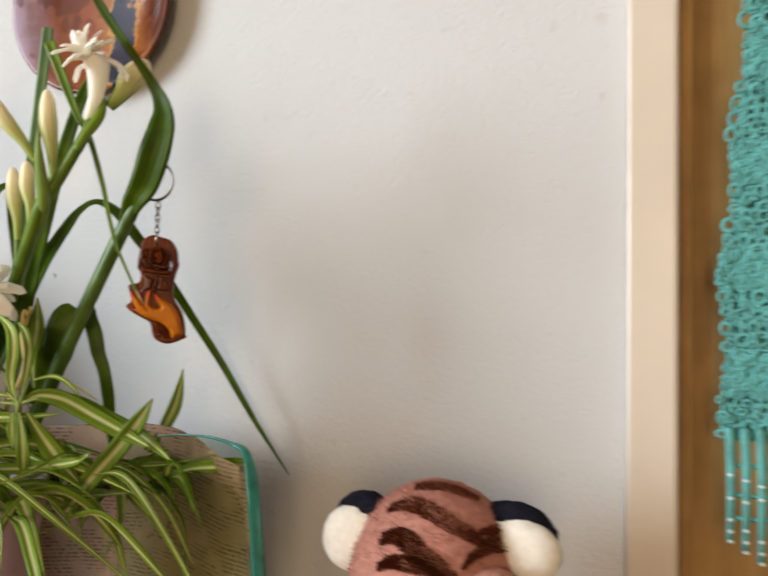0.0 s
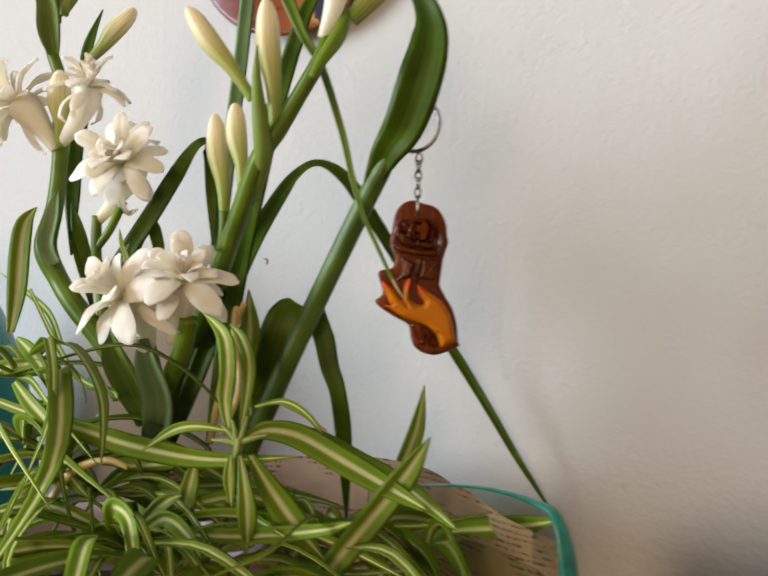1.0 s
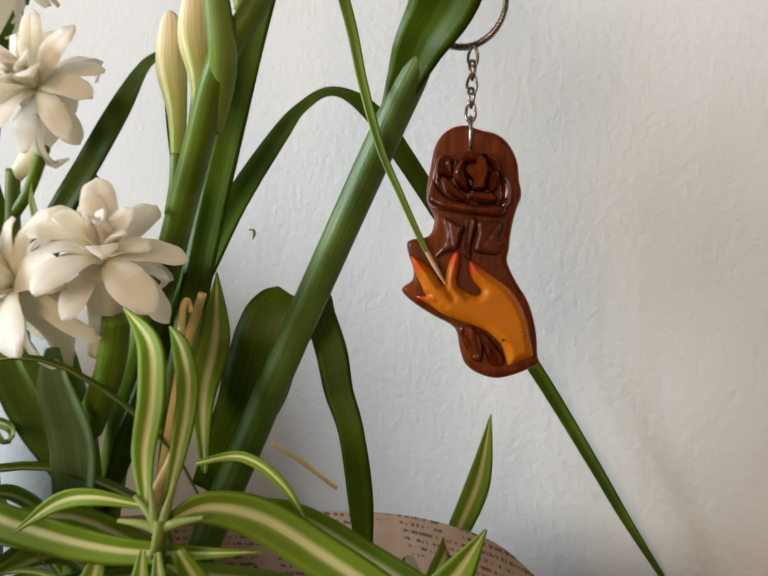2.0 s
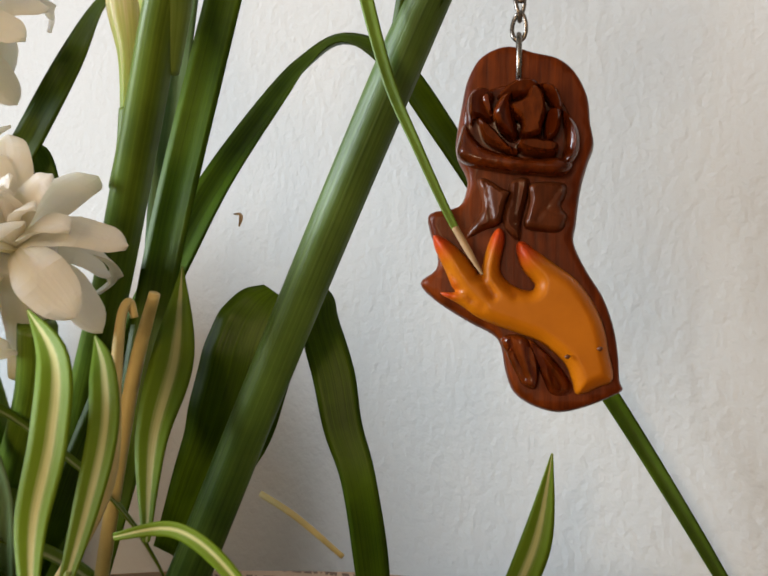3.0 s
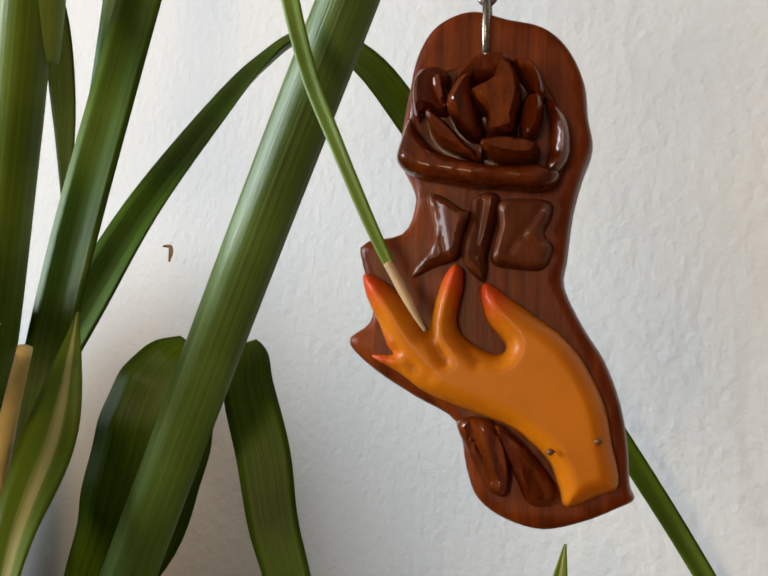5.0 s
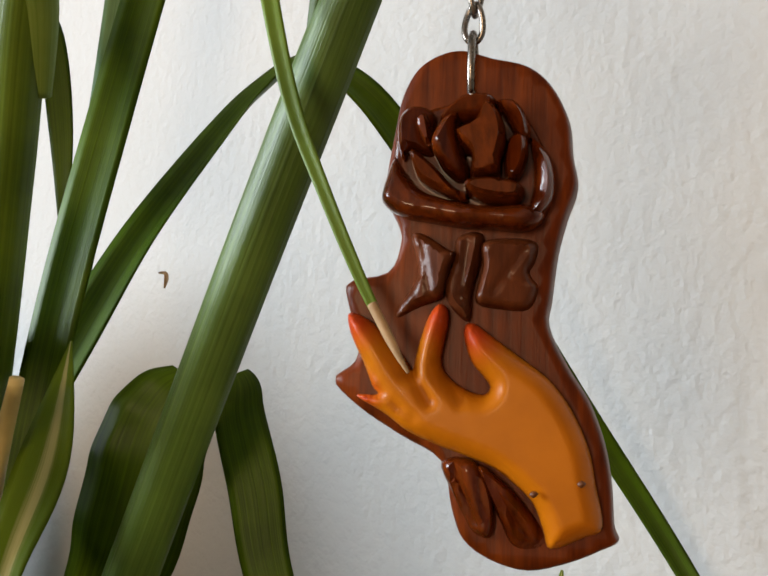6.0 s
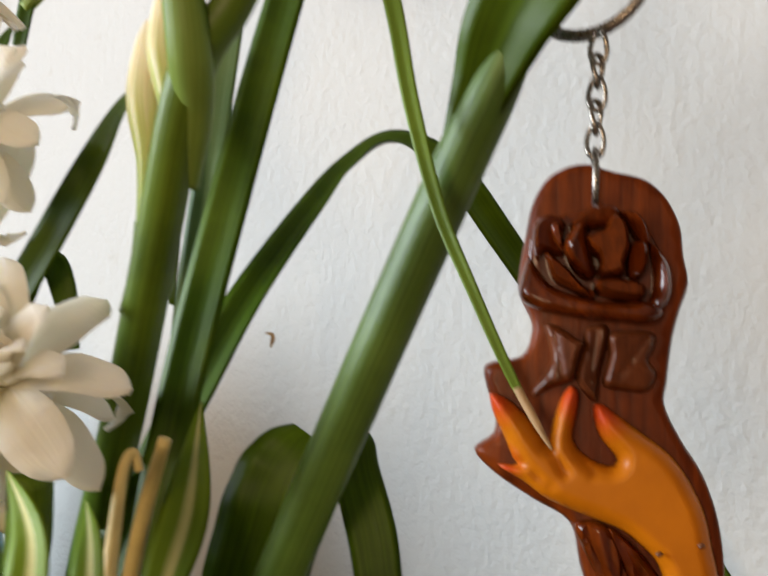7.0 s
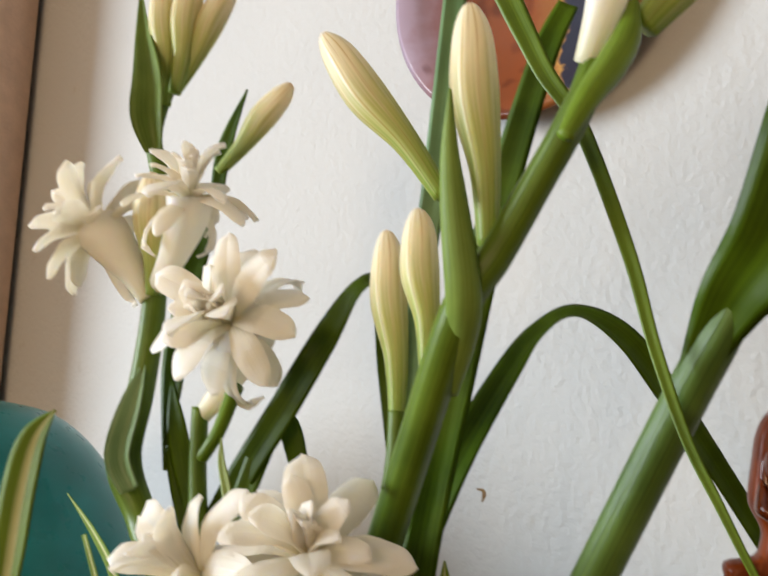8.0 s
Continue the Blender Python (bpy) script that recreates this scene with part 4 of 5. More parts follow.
# ---- plants ----
PETAL_SHAPES = [
    blade_mesh("petal", [(0, 0, 0), (0, 0.28, 0.09), (0, 0.58, 0.09), (0, 0.84, -0.03), (0, 0.96, -0.11), (0, 1.0, -0.15)], [0.10, 0.20, 0.30, 0.26, 0.14, 0.02], (0, 0, 1), 0.05, 0.07, wave=0.05, count=18),
    blade_mesh("petal", [(0, 0, 0), (0, 0.30, 0.13), (0, 0.60, 0.21), (0, 0.86, 0.20), (0, 0.96, 0.16), (0, 1.0, 0.13)], [0.10, 0.20, 0.29, 0.25, 0.13, 0.02], (0, 0, 1), 0.12, 0.07, twist=[0, 0, 0, 6, 8, 10], wave=0.05, count=18),
    blade_mesh("petal", [(0, 0, 0), (0.02, 0.30, 0.10), (0, 0.58, 0.22), (-0.02, 0.82, 0.28), (0, 0.94, 0.25), (0, 0.98, 0.23)], [0.07, 0.15, 0.22, 0.21, 0.12, 0.03], (0, 0, 1), 0.22, 0.06, twist=[0, 8, 0, -10, -16, -20], count=18),
]
CURLED_PETAL = blade_mesh("petal", [(0, 0, 0), (0.03, 0.42, 0.02), (0.06, 0.82, -0.14), (0.03, 1.02, -0.44), (-0.06, 0.92, -0.66)], [0.08, 0.12, 0.11, 0.08, 0.02], (0, 0, 1), 0.3, 0.05, count=18)
for shape in PETAL_SHAPES + [CURLED_PETAL]:
    shape.materials.append(PETAL)


def flower(plant, centre, face, size, base, seed, spread=1.0):
    """A double flower: a curved tube and three rings of waxy petals."""
    rnd = random.Random(seed)
    c, f, b0 = Vector(centre), Vector(face).normalized(), Vector(base)
    neck = c - f * size * 0.35
    mid = b0.lerp(neck, 0.55) - f * size * 0.12
    head = world_part("flower", tube_mesh("flower", [tuple(b0), tuple(mid), tuple(neck), tuple(c)], [0.0026, 0.0042, size * 0.34, size * 0.36], 16, ridge=0.05, count=20), PETAL, plant, "white double tuberose flower")
    turn = f.to_track_quat("Z", "Y").to_matrix().to_4x4()
    for ring, (n, shape, scale, tilt) in enumerate(((5, 0, 1.0, -12), (6, 0, 1.04, 12), (6, 1, 0.94, 36), (5, 1, 0.80, 58), (4, 2, 0.62, 76))):
        for k in range(n):
            a = 2 * math.pi * (k + 0.5 * (ring % 2) + rnd.uniform(-.22, .22)) / n
            s = size * scale * rnd.uniform(0.82, 1.12)
            lift = radians(tilt + (1 - spread) * 55 + rnd.uniform(-17, 17))
            m = Matrix.Translation(c - f * size * 0.10 + f * size * 0.05 * ring) @ turn @ Matrix.Rotation(a, 4, "Z") @ Matrix.Rotation(lift, 4, "X") @ Matrix.Rotation(rnd.uniform(-.35, .35), 4, "Y") @ Matrix.Diagonal((s * rnd.uniform(.56, .78), s, s, 1))
            ob = new("petal", PETAL_SHAPES[shape])
            ob.parent = head
            ob.matrix_basis = m
    # narrow outer petals that curl back and hang
    for k in range(3):
        a = rnd.uniform(0, 2 * math.pi)
        s = size * rnd.uniform(0.8, 1.15)
        ob = new("petal", CURLED_PETAL)
        ob.parent = head
        ob.matrix_basis = Matrix.Translation(c - f * size * 0.12) @ turn @ Matrix.Rotation(a, 4, "Z") @ Matrix.Rotation(radians(rnd.uniform(-35, 0)), 4, "X") @ Matrix.Diagonal((s, s, s, 1))


def bud(plant, base, tip, radius):
    """A closed bud: a slim tube that swells towards a blunt, ribbed tip."""
    a, b = Vector(base), Vector(tip)
    side = (b - a).cross(Vector((0.5, -0.86, 0))).normalized()
    pts = [a, a.lerp(b, 0.3) + side * 0.0006, a.lerp(b, 0.6) - side * 0.0004, a.lerp(b, 0.85), a.lerp(b, 0.97), b]
    return world_part("bud", tube_mesh("bud", [tuple(q) for q in pts], [radius * 0.42, radius * 0.62, radius * 0.98, radius * 0.82, radius * 0.42, radius * 0.08], 18, 0.9, ridge=0.10, count=36), BUD, plant, "closed cream bud, green at its base")


tuberose_tall = thing("tuberose", "tall tuberose stem with cream buds and arching dark green leaves", "flower", "tuberoses in the pot")
tuberose_leafy = thing("tuberose", "leafy tuberose stalk with a broad folded dark green leaf", "flower", "tuberoses in the pot")
tuberose_front = thing("tuberose", "tuberose stem with a pair of open white double flowers", "flower", "tuberoses in the pot")
tuberose_far = thing("tuberose", "tuberose stem with white double flowers, buds and narrow leaves", "flower", "tuberoses in the pot")
spider_plant = thing("spider_plant", "spider plant with arching green leaves striped in cream", "plant")
part("stem", tube_mesh("stem", [(-0.452, 0.492, 1.11), (-0.428, 0.4807, 1.17), (-0.4, 0.468, 1.21), (-0.3795, 0.458, 1.242), (-0.362, 0.4495, 1.2687), (-0.3540, 0.451, 1.2800), (-0.3440, 0.451, 1.2940), (-0.3360, 0.451, 1.3055), (-0.3330, 0.453, 1.3150), (-0.3290, 0.461, 1.3456)], [0.005, 0.0047, 0.0044, 0.0042, 0.0040, 0.0036, 0.0033, 0.0032, 0.0028, 0.002], ridge=0.06), STEM, tuberose_tall)
part("bract", tube_mesh("bract", [(-0.37, 0.457, 1.2524), (-0.3629, 0.4515, 1.2633), (-0.3583, 0.446, 1.2715), (-0.3578, 0.442, 1.287), (-0.358, 0.44, 1.2999), (-0.3567, 0.438, 1.3126)], [0.002, 0.0034, 0.0038, 0.0031, 0.0019, 0.0003], flat=0.8), BRACT, tuberose_tall)
part("bract", tube_mesh("bract", [(-0.3290, 0.4360, 1.2962), (-0.3269, 0.4410, 1.3050), (-0.3257, 0.4470, 1.3124), (-0.3247, 0.4520, 1.3203), (-0.3246, 0.4550, 1.3292)], [0.0016, 0.0026, 0.0032, 0.0028, 0.0008], flat=0.8), STEM, tuberose_tall)
part("leaf", blade_mesh("leaf", [(-0.402, 0.47, 1.14), (-0.396, 0.473, 1.18), (-0.3915, 0.4765, 1.22), (-0.386, 0.482, 1.26), (-0.3804, 0.4875, 1.297), (-0.3677, 0.49, 1.3385), (-0.3616, 0.493, 1.354)], [0.0005, 0.0042, 0.0046, 0.0046, 0.0044, 0.0036, 0.0028]), LEAF, tuberose_tall)
part("leaf", blade_mesh("leaf", [(-0.4172, 0.492, 1.1985), (-0.4183, 0.498, 1.2371), (-0.4149, 0.5, 1.2785), (-0.4093, 0.5, 1.3219), (-0.4031, 0.5, 1.3781), (-0.4018, 0.5, 1.3918)], [0.0006, 0.0035, 0.0036, 0.0036, 0.0035, 0.0035]), LEAF_BLUE, tuberose_tall)
part("leaf", blade_mesh("leaf", [(-0.4180, 0.462, 1.137), (-0.4125, 0.470, 1.165), (-0.4065, 0.481, 1.196), (-0.4030, 0.490, 1.217), (-0.3980, 0.500, 1.2385), (-0.3915, 0.514, 1.2620), (-0.3865, 0.520, 1.2725), (-0.3775, 0.524, 1.278), (-0.3670, 0.532, 1.2715), (-0.3610, 0.547, 1.2570), (-0.3570, 0.575, 1.2340), (-0.3450, 0.598, 1.2010), (-0.3300, 0.609, 1.1730), (-0.3135, 0.612, 1.1465), (-0.3010, 0.615, 1.1255), (-0.2785, 0.622, 1.0900)], [0.001, 0.0040, 0.0050, 0.0052, 0.0050, 0.0046, 0.0040, 0.0036, 0.0038, 0.0036, 0.0033, 0.0030, 0.0027, 0.0023, 0.0018, 0.0003], twist=[0, 0, 10, 10, 20, 32, 45, 50, 20, 0, 0, 0, 0, 0, 0, 0], fold=0.5), LEAF, tuberose_tall)
part("dry_tipped_leaf", blade_mesh("dry_tipped_leaf", [(-0.374, 0.467, 1.37), (-0.3620, 0.467, 1.3440), (-0.3570, 0.467, 1.3335), (-0.3520, 0.467, 1.3235), (-0.3430, 0.467, 1.3090), (-0.3313, 0.4645, 1.2805), (-0.3254, 0.463, 1.2614), (-0.3190, 0.462, 1.2440), (-0.3130, 0.462, 1.2320), (-0.3072, 0.464, 1.2192), (-0.3027, 0.466, 1.2107)], [0.0034, 0.0030, 0.0026, 0.0022, 0.0018, 0.0015, 0.0013, 0.0011, 0.0009, 0.0007, 0.0002], fold=0.4), STEM, tuberose_tall)
bud(tuberose_tall, (-0.3619, 0.443, 1.2919), (-0.3875, 0.431, 1.3305), 0.0044)
bud(tuberose_tall, (-0.356, 0.451, 1.2823), (-0.3582, 0.446, 1.3348), 0.005)
bud(tuberose_tall, (-0.376, 0.457, 1.2568), (-0.3836, 0.461, 1.2963), 0.0044)
bud(tuberose_tall, (-0.3897, 0.463, 1.2473), (-0.4005, 0.469, 1.2947), 0.0045)
bud(tuberose_tall, (-0.3257, 0.4610, 1.3257), (-0.3083, 0.4730, 1.3552), 0.0075)
flower(tuberose_tall, (-0.3262, 0.4430, 1.3500), (-0.35, -0.45, 0.75), 0.0190, (-0.3340, 0.4530, 1.3170), 11, 0.7)
part("bud_stalk", tube_mesh("bud_stalk", [(-0.3886, 0.46, 1.2305), (-0.3893, 0.462, 1.2394), (-0.3898, 0.463, 1.2484)], [0.0022, 0.002, 0.0022]), STEM, tuberose_tall)
part("stalk", tube_mesh("stalk", [(-0.4, 0.48, 1.115), (-0.378, 0.478, 1.155), (-0.3592, 0.4765, 1.19), (-0.3398, 0.474, 1.2235), (-0.3225, 0.472, 1.2530), (-0.3140, 0.4705, 1.2660), (-0.307, 0.470, 1.280)], [0.0050, 0.0047, 0.0045, 0.0044, 0.0043, 0.0038, 0.002], flat=0.8, sides=24, keel=0.2), STALK, tuberose_leafy)
part("leaf", blade_mesh("leaf", [(-0.3265, 0.4722, 1.2465), (-0.3178, 0.47, 1.2617), (-0.3112, 0.467, 1.2702), (-0.3022, 0.464, 1.2800), (-0.2940, 0.461, 1.2965), (-0.2905, 0.463, 1.3120), (-0.2922, 0.466, 1.3250), (-0.2980, 0.466, 1.3370), (-0.3060, 0.463, 1.3500), (-0.3160, 0.457, 1.3660), (-0.3260, 0.452, 1.3820), (-0.3339, 0.445, 1.3992)], [0.0012, 0.0043, 0.0064, 0.0083, 0.0090, 0.0078, 0.0056, 0.0038, 0.0029, 0.0027, 0.0027, 0.002], twist=[0, 0, 0, 0, 5, 15, 28, 36, 36, 30, 20, 10], fold=0.35, wave=0.03), LEAF, tuberose_leafy)
part("leaf", blade_mesh("leaf", [(-0.394, 0.483, 1.148), (-0.3830, 0.482, 1.166), (-0.3755, 0.482, 1.178), (-0.3710, 0.482, 1.190), (-0.3690, 0.4825, 1.1975), (-0.3675, 0.4835, 1.2025), (-0.3665, 0.485, 1.2060), (-0.3660, 0.487, 1.2085)], [0.0045, 0.0072, 0.0098, 0.0104, 0.0100, 0.0090, 0.0070, 0.0040], fold=0.16, wave=0.03, count=40), LEAF, tuberose_leafy)
part("leaf", blade_mesh("leaf", [(-0.3590, 0.491, 1.2096), (-0.3577, 0.491, 1.2070), (-0.3572, 0.491, 1.2020), (-0.3532, 0.4915, 1.191), (-0.3508, 0.492, 1.180), (-0.3468, 0.493, 1.168), (-0.3460, 0.498, 1.145), (-0.3480, 0.505, 1.110)], [0.0022, 0.0036, 0.0044, 0.0047, 0.0043, 0.0038, 0.0036, 0.0006], fold=0.22, twist=[20, 15, 8, 0, 0, 0, 0, 0]), LEAF, tuberose_leafy)
part("stem", tube_mesh("stem", [(-0.4304, 0.468, 1.1073), (-0.4239, 0.462, 1.1379), (-0.4205, 0.456, 1.163), (-0.4203, 0.45, 1.1852), (-0.4215, 0.448, 1.1917)], [0.0065, 0.0062, 0.0058, 0.0045, 0.004], ridge=0.05), STEM, tuberose_front)
part("sheath", blade_mesh("sheath", [(-0.4177, 0.455, 1.1458), (-0.4119, 0.449, 1.164), (-0.415, 0.444, 1.1812), (-0.415, 0.442, 1.1919)], [0.006, 0.0065, 0.005, 0.002], fold=0.9), SHEATH, tuberose_front)
part("sheath", blade_mesh("sheath", [(-0.4244, 0.456, 1.154), (-0.4278, 0.448, 1.1697), (-0.4313, 0.442, 1.1829), (-0.4335, 0.44, 1.1937)], [0.004, 0.006, 0.0055, 0.002], fold=0.8), BRACT, tuberose_front)
part("bud_stalk", tube_mesh("bud_stalk", [(-0.4164, 0.456, 1.1676), (-0.4012, 0.45, 1.1857), (-0.3937, 0.445, 1.2007)], [0.0045, 0.0042, 0.004]), STEM, tuberose_front)
flower(tuberose_front, (-0.4190, 0.432, 1.2095), (-0.25, -0.75, 0.45), 0.0235, (-0.4185, 0.448, 1.1853), 1, 1.0)
flower(tuberose_front, (-0.3912, 0.438, 1.2161), (0.4, -0.5, 0.6), 0.021, (-0.4067, 0.45, 1.1899), 2, 1.0)
part("stem", tube_mesh("stem", [(-0.4347, 0.468, 1.1523), (-0.448, 0.462, 1.1795), (-0.4717, 0.457, 1.2069), (-0.4817, 0.457, 1.2183), (-0.4881, 0.454, 1.2341), (-0.4849, 0.456, 1.2536), (-0.4844, 0.458, 1.2759), (-0.4861, 0.459, 1.3021), (-0.488, 0.46, 1.3183), (-0.4955, 0.461, 1.3345), (-0.4966, 0.463, 1.3461), (-0.4926, 0.465, 1.3568)], [0.0055, 0.0052, 0.0050, 0.0047, 0.0054, 0.0042, 0.0038, 0.0034, 0.0030, 0.0028, 0.0026, 0.002], ridge=0.06), STEM, tuberose_far)
part("bract", blade_mesh("bract", [(-0.4789, 0.452, 1.2255), (-0.4828, 0.45, 1.2349), (-0.4816, 0.452, 1.249), (-0.4821, 0.455, 1.2622)], [0.003, 0.004, 0.0035, 0.0006], fold=0.8), SHEATH, tuberose_far)
part("bract", blade_mesh("bract", [(-0.4907, 0.459, 1.3297), (-0.4913, 0.457, 1.3407), (-0.4946, 0.458, 1.355), (-0.5043, 0.46, 1.3753), (-0.5083, 0.46, 1.3907)], [0.0028, 0.0056, 0.005, 0.0024, 0.0005], fold=0.8), BRACT, tuberose_far)
part("bract", blade_mesh("bract", [(-0.5118, 0.5, 1.3241), (-0.5121, 0.503, 1.3472), (-0.5039, 0.505, 1.3685)], [0.0025, 0.003, 0.0004]), LEAF, tuberose_far)
part("stem", tube_mesh("stem", [(-0.4559, 0.462, 1.1909), (-0.4597, 0.462, 1.2118), (-0.4617, 0.463, 1.2155), (-0.4641, 0.463, 1.2316), (-0.4634, 0.462, 1.2495)], [0.0028, 0.0027, 0.0027, 0.0026, 0.0024]), STEM, tuberose_far)
part("bud_stalk", tube_mesh("bud_stalk", [(-0.4627, 0.463, 1.2351), (-0.4557, 0.463, 1.2428), (-0.4457, 0.46, 1.2548)], [0.002, 0.002, 0.0022]), STEM, tuberose_far)
part("leaf", blade_mesh("leaf", [(-0.4681, 0.466, 1.2176), (-0.4777, 0.466, 1.2396), (-0.4848, 0.467, 1.2573)], [0.002, 0.0035, 0.0006]), LEAF, tuberose_far)
part("leaf", blade_mesh("leaf", [(-0.4811, 0.464, 1.2308), (-0.4853, 0.468, 1.2604), (-0.4911, 0.475, 1.2831), (-0.4939, 0.482, 1.3075), (-0.4991, 0.49, 1.3236)], [0.0006, 0.004, 0.004, 0.004, 0.001]), LEAF, tuberose_far)
part("leaf", blade_mesh("leaf", [(-0.4623, 0.468, 1.2144), (-0.4514, 0.469, 1.2308), (-0.4387, 0.471, 1.2483), (-0.4256, 0.474, 1.2684), (-0.4146, 0.476, 1.2825), (-0.4149, 0.484, 1.2806), (-0.4168, 0.49, 1.2603), (-0.4171, 0.492, 1.2366)], [0.004, 0.0042, 0.0043, 0.0042, 0.0035, 0.003, 0.0028, 0.0006], twist=[0, 0, 0, 10, 40, 20, 0, 0]), LEAF, tuberose_far)
part("leaf", blade_mesh("leaf", [(-0.4531, 0.468, 1.2167), (-0.4459, 0.471, 1.238), (-0.4412, 0.474, 1.2459), (-0.4398, 0.478, 1.2384), (-0.4381, 0.48, 1.2254)], [0.003, 0.0035, 0.0032, 0.003, 0.002], twist=[0, 0, 30, 10, 0]), LEAF, tuberose_far)
part("leaf", blade_mesh("leaf", [(-0.4668, 0.465, 1.2024), (-0.4767, 0.466, 1.2311), (-0.4864, 0.467, 1.2508)], [0.0006, 0.0035, 0.0008]), LEAF, tuberose_far)
bud(tuberose_far, (-0.514, 0.502, 1.3379), (-0.4853, 0.51, 1.3679), 0.0052)
bud(tuberose_far, (-0.494, 0.463, 1.3472), (-0.4985, 0.462, 1.3955), 0.005)
bud(tuberose_far, (-0.4905, 0.464, 1.3509), (-0.4875, 0.466, 1.3936), 0.0052)
bud(tuberose_far, (-0.4922, 0.466, 1.3536), (-0.4766, 0.474, 1.3899), 0.005)
bud(tuberose_far, (-0.4825, 0.456, 1.2829), (-0.4754, 0.448, 1.3179), 0.0055)
flower(tuberose_far, (-0.499, 0.446, 1.3035), (-0.55, -0.3, 0.6), 0.021, (-0.4848, 0.456, 1.2816), 3, 1.0)
flower(tuberose_far, (-0.4592, 0.45, 1.3084), (0.3, -0.2, 0.9), 0.018, (-0.4829, 0.457, 1.2846), 4, 1.0)
flower(tuberose_far, (-0.4392, 0.452, 1.2716), (0.25, -0.85, 0.25), 0.0235, (-0.4639, 0.463, 1.2468), 5, 1.0)
part("leaf", blade_mesh("leaf", [(-0.4657, 0.4, 1.1677), (-0.4433, 0.403, 1.1616), (-0.4232, 0.41, 1.1558), (-0.3933, 0.414, 1.1496), (-0.3619, 0.42, 1.1463), (-0.3278, 0.43, 1.1488)], [0.0016, 0.0024, 0.00384, 0.00464, 0.00336, 0.00016], fold=0.45), STRIPED, spider_plant)
part("leaf", blade_mesh("leaf", [(-0.3448, 0.418, 1.1557), (-0.3376, 0.422, 1.1589), (-0.3272, 0.428, 1.1568), (-0.3134, 0.434, 1.1488), (-0.2977, 0.438, 1.1405), (-0.2787, 0.438, 1.1324)], [0.0016, 0.0036, 0.0048, 0.00496, 0.0044, 0.0012], fold=0.45), STRIPED, spider_plant)
part("leaf", blade_mesh("leaf", [(-0.3395, 0.43, 1.1577), (-0.3278, 0.44, 1.1555), (-0.3124, 0.448, 1.1462), (-0.2901, 0.45, 1.1357), (-0.2699, 0.445, 1.125)], [0.0016, 0.0032, 0.004, 0.004, 0.0008], fold=0.45), STRIPED, spider_plant)
part("leaf", blade_mesh("leaf", [(-0.3169, 0.42, 1.0981), (-0.3094, 0.428, 1.1132), (-0.2986, 0.436, 1.129), (-0.2876, 0.44, 1.1447), (-0.2783, 0.44, 1.1585)], [0.004, 0.00496, 0.0052, 0.00464, 0.00032], fold=0.45), STRIPED, spider_plant)
part("leaf", blade_mesh("leaf", [(-0.3517, 0.55, 1.1081), (-0.3495, 0.565, 1.1235), (-0.345, 0.575, 1.143), (-0.3421, 0.579, 1.1672)], [0.0032, 0.004, 0.0044, 0.00032], fold=0.45), STRIPED, spider_plant)
part("leaf", blade_mesh("leaf", [(-0.3512, 0.417, 1.1573), (-0.3556, 0.420, 1.1690), (-0.3575, 0.424, 1.1820), (-0.3630, 0.428, 1.1945), (-0.3745, 0.430, 1.2030)], [0.0012, 0.0028, 0.0034, 0.0030, 0.0003], fold=0.45), STRIPED, spider_plant)
part("leaf", blade_mesh("leaf", [(-0.3485, 0.420, 1.1581), (-0.3492, 0.425, 1.1715), (-0.3518, 0.430, 1.1835), (-0.3590, 0.435, 1.1930), (-0.3684, 0.440, 1.1985)], [0.0008, 0.0022, 0.0027, 0.0024, 0.0003], fold=0.45), STRIPED, spider_plant)
part("leaf", blade_mesh("leaf", [(-0.3642, 0.45, 1.1602), (-0.3745, 0.46, 1.1778), (-0.3778, 0.468, 1.1946), (-0.3832, 0.474, 1.2144)], [0.0008, 0.0036, 0.00464, 0.00024], fold=0.45), STRIPED, spider_plant)
part("leaf", blade_mesh("leaf", [(-0.3427, 0.412, 1.1502), (-0.3388, 0.41, 1.1383), (-0.3375, 0.41, 1.1278), (-0.339, 0.412, 1.1151)], [0.0008, 0.0028, 0.0036, 0.00024], fold=0.45), STRIPED, spider_plant)
part("leaf", blade_mesh("leaf", [(-0.3471, 0.412, 1.1499), (-0.3473, 0.412, 1.1408), (-0.3461, 0.412, 1.131)], [0.0008, 0.0024, 0.00024], fold=0.45), STRIPED, spider_plant)
part("leaf", blade_mesh("leaf", [(-0.3424, 0.418, 1.1495), (-0.3351, 0.424, 1.1346), (-0.3265, 0.428, 1.122), (-0.3168, 0.43, 1.1118)], [0.0016, 0.0048, 0.0052, 0.0004], fold=0.45), STRIPED, spider_plant)
part("leaf", blade_mesh("leaf", [(-0.3488, 0.43, 1.1666), (-0.3366, 0.432, 1.169), (-0.3266, 0.434, 1.1637), (-0.3193, 0.436, 1.1537)], [0.00064, 0.00128, 0.00128, 0.00024], fold=0.45), STRIPED, spider_plant)
part("leaf", blade_mesh("leaf", [(-0.3509, 0.417, 1.1582), (-0.3631, 0.412, 1.1598), (-0.3732, 0.41, 1.1575), (-0.3856, 0.408, 1.1493)], [0.00064, 0.002, 0.002, 0.00024], fold=0.45), STRIPED, spider_plant)
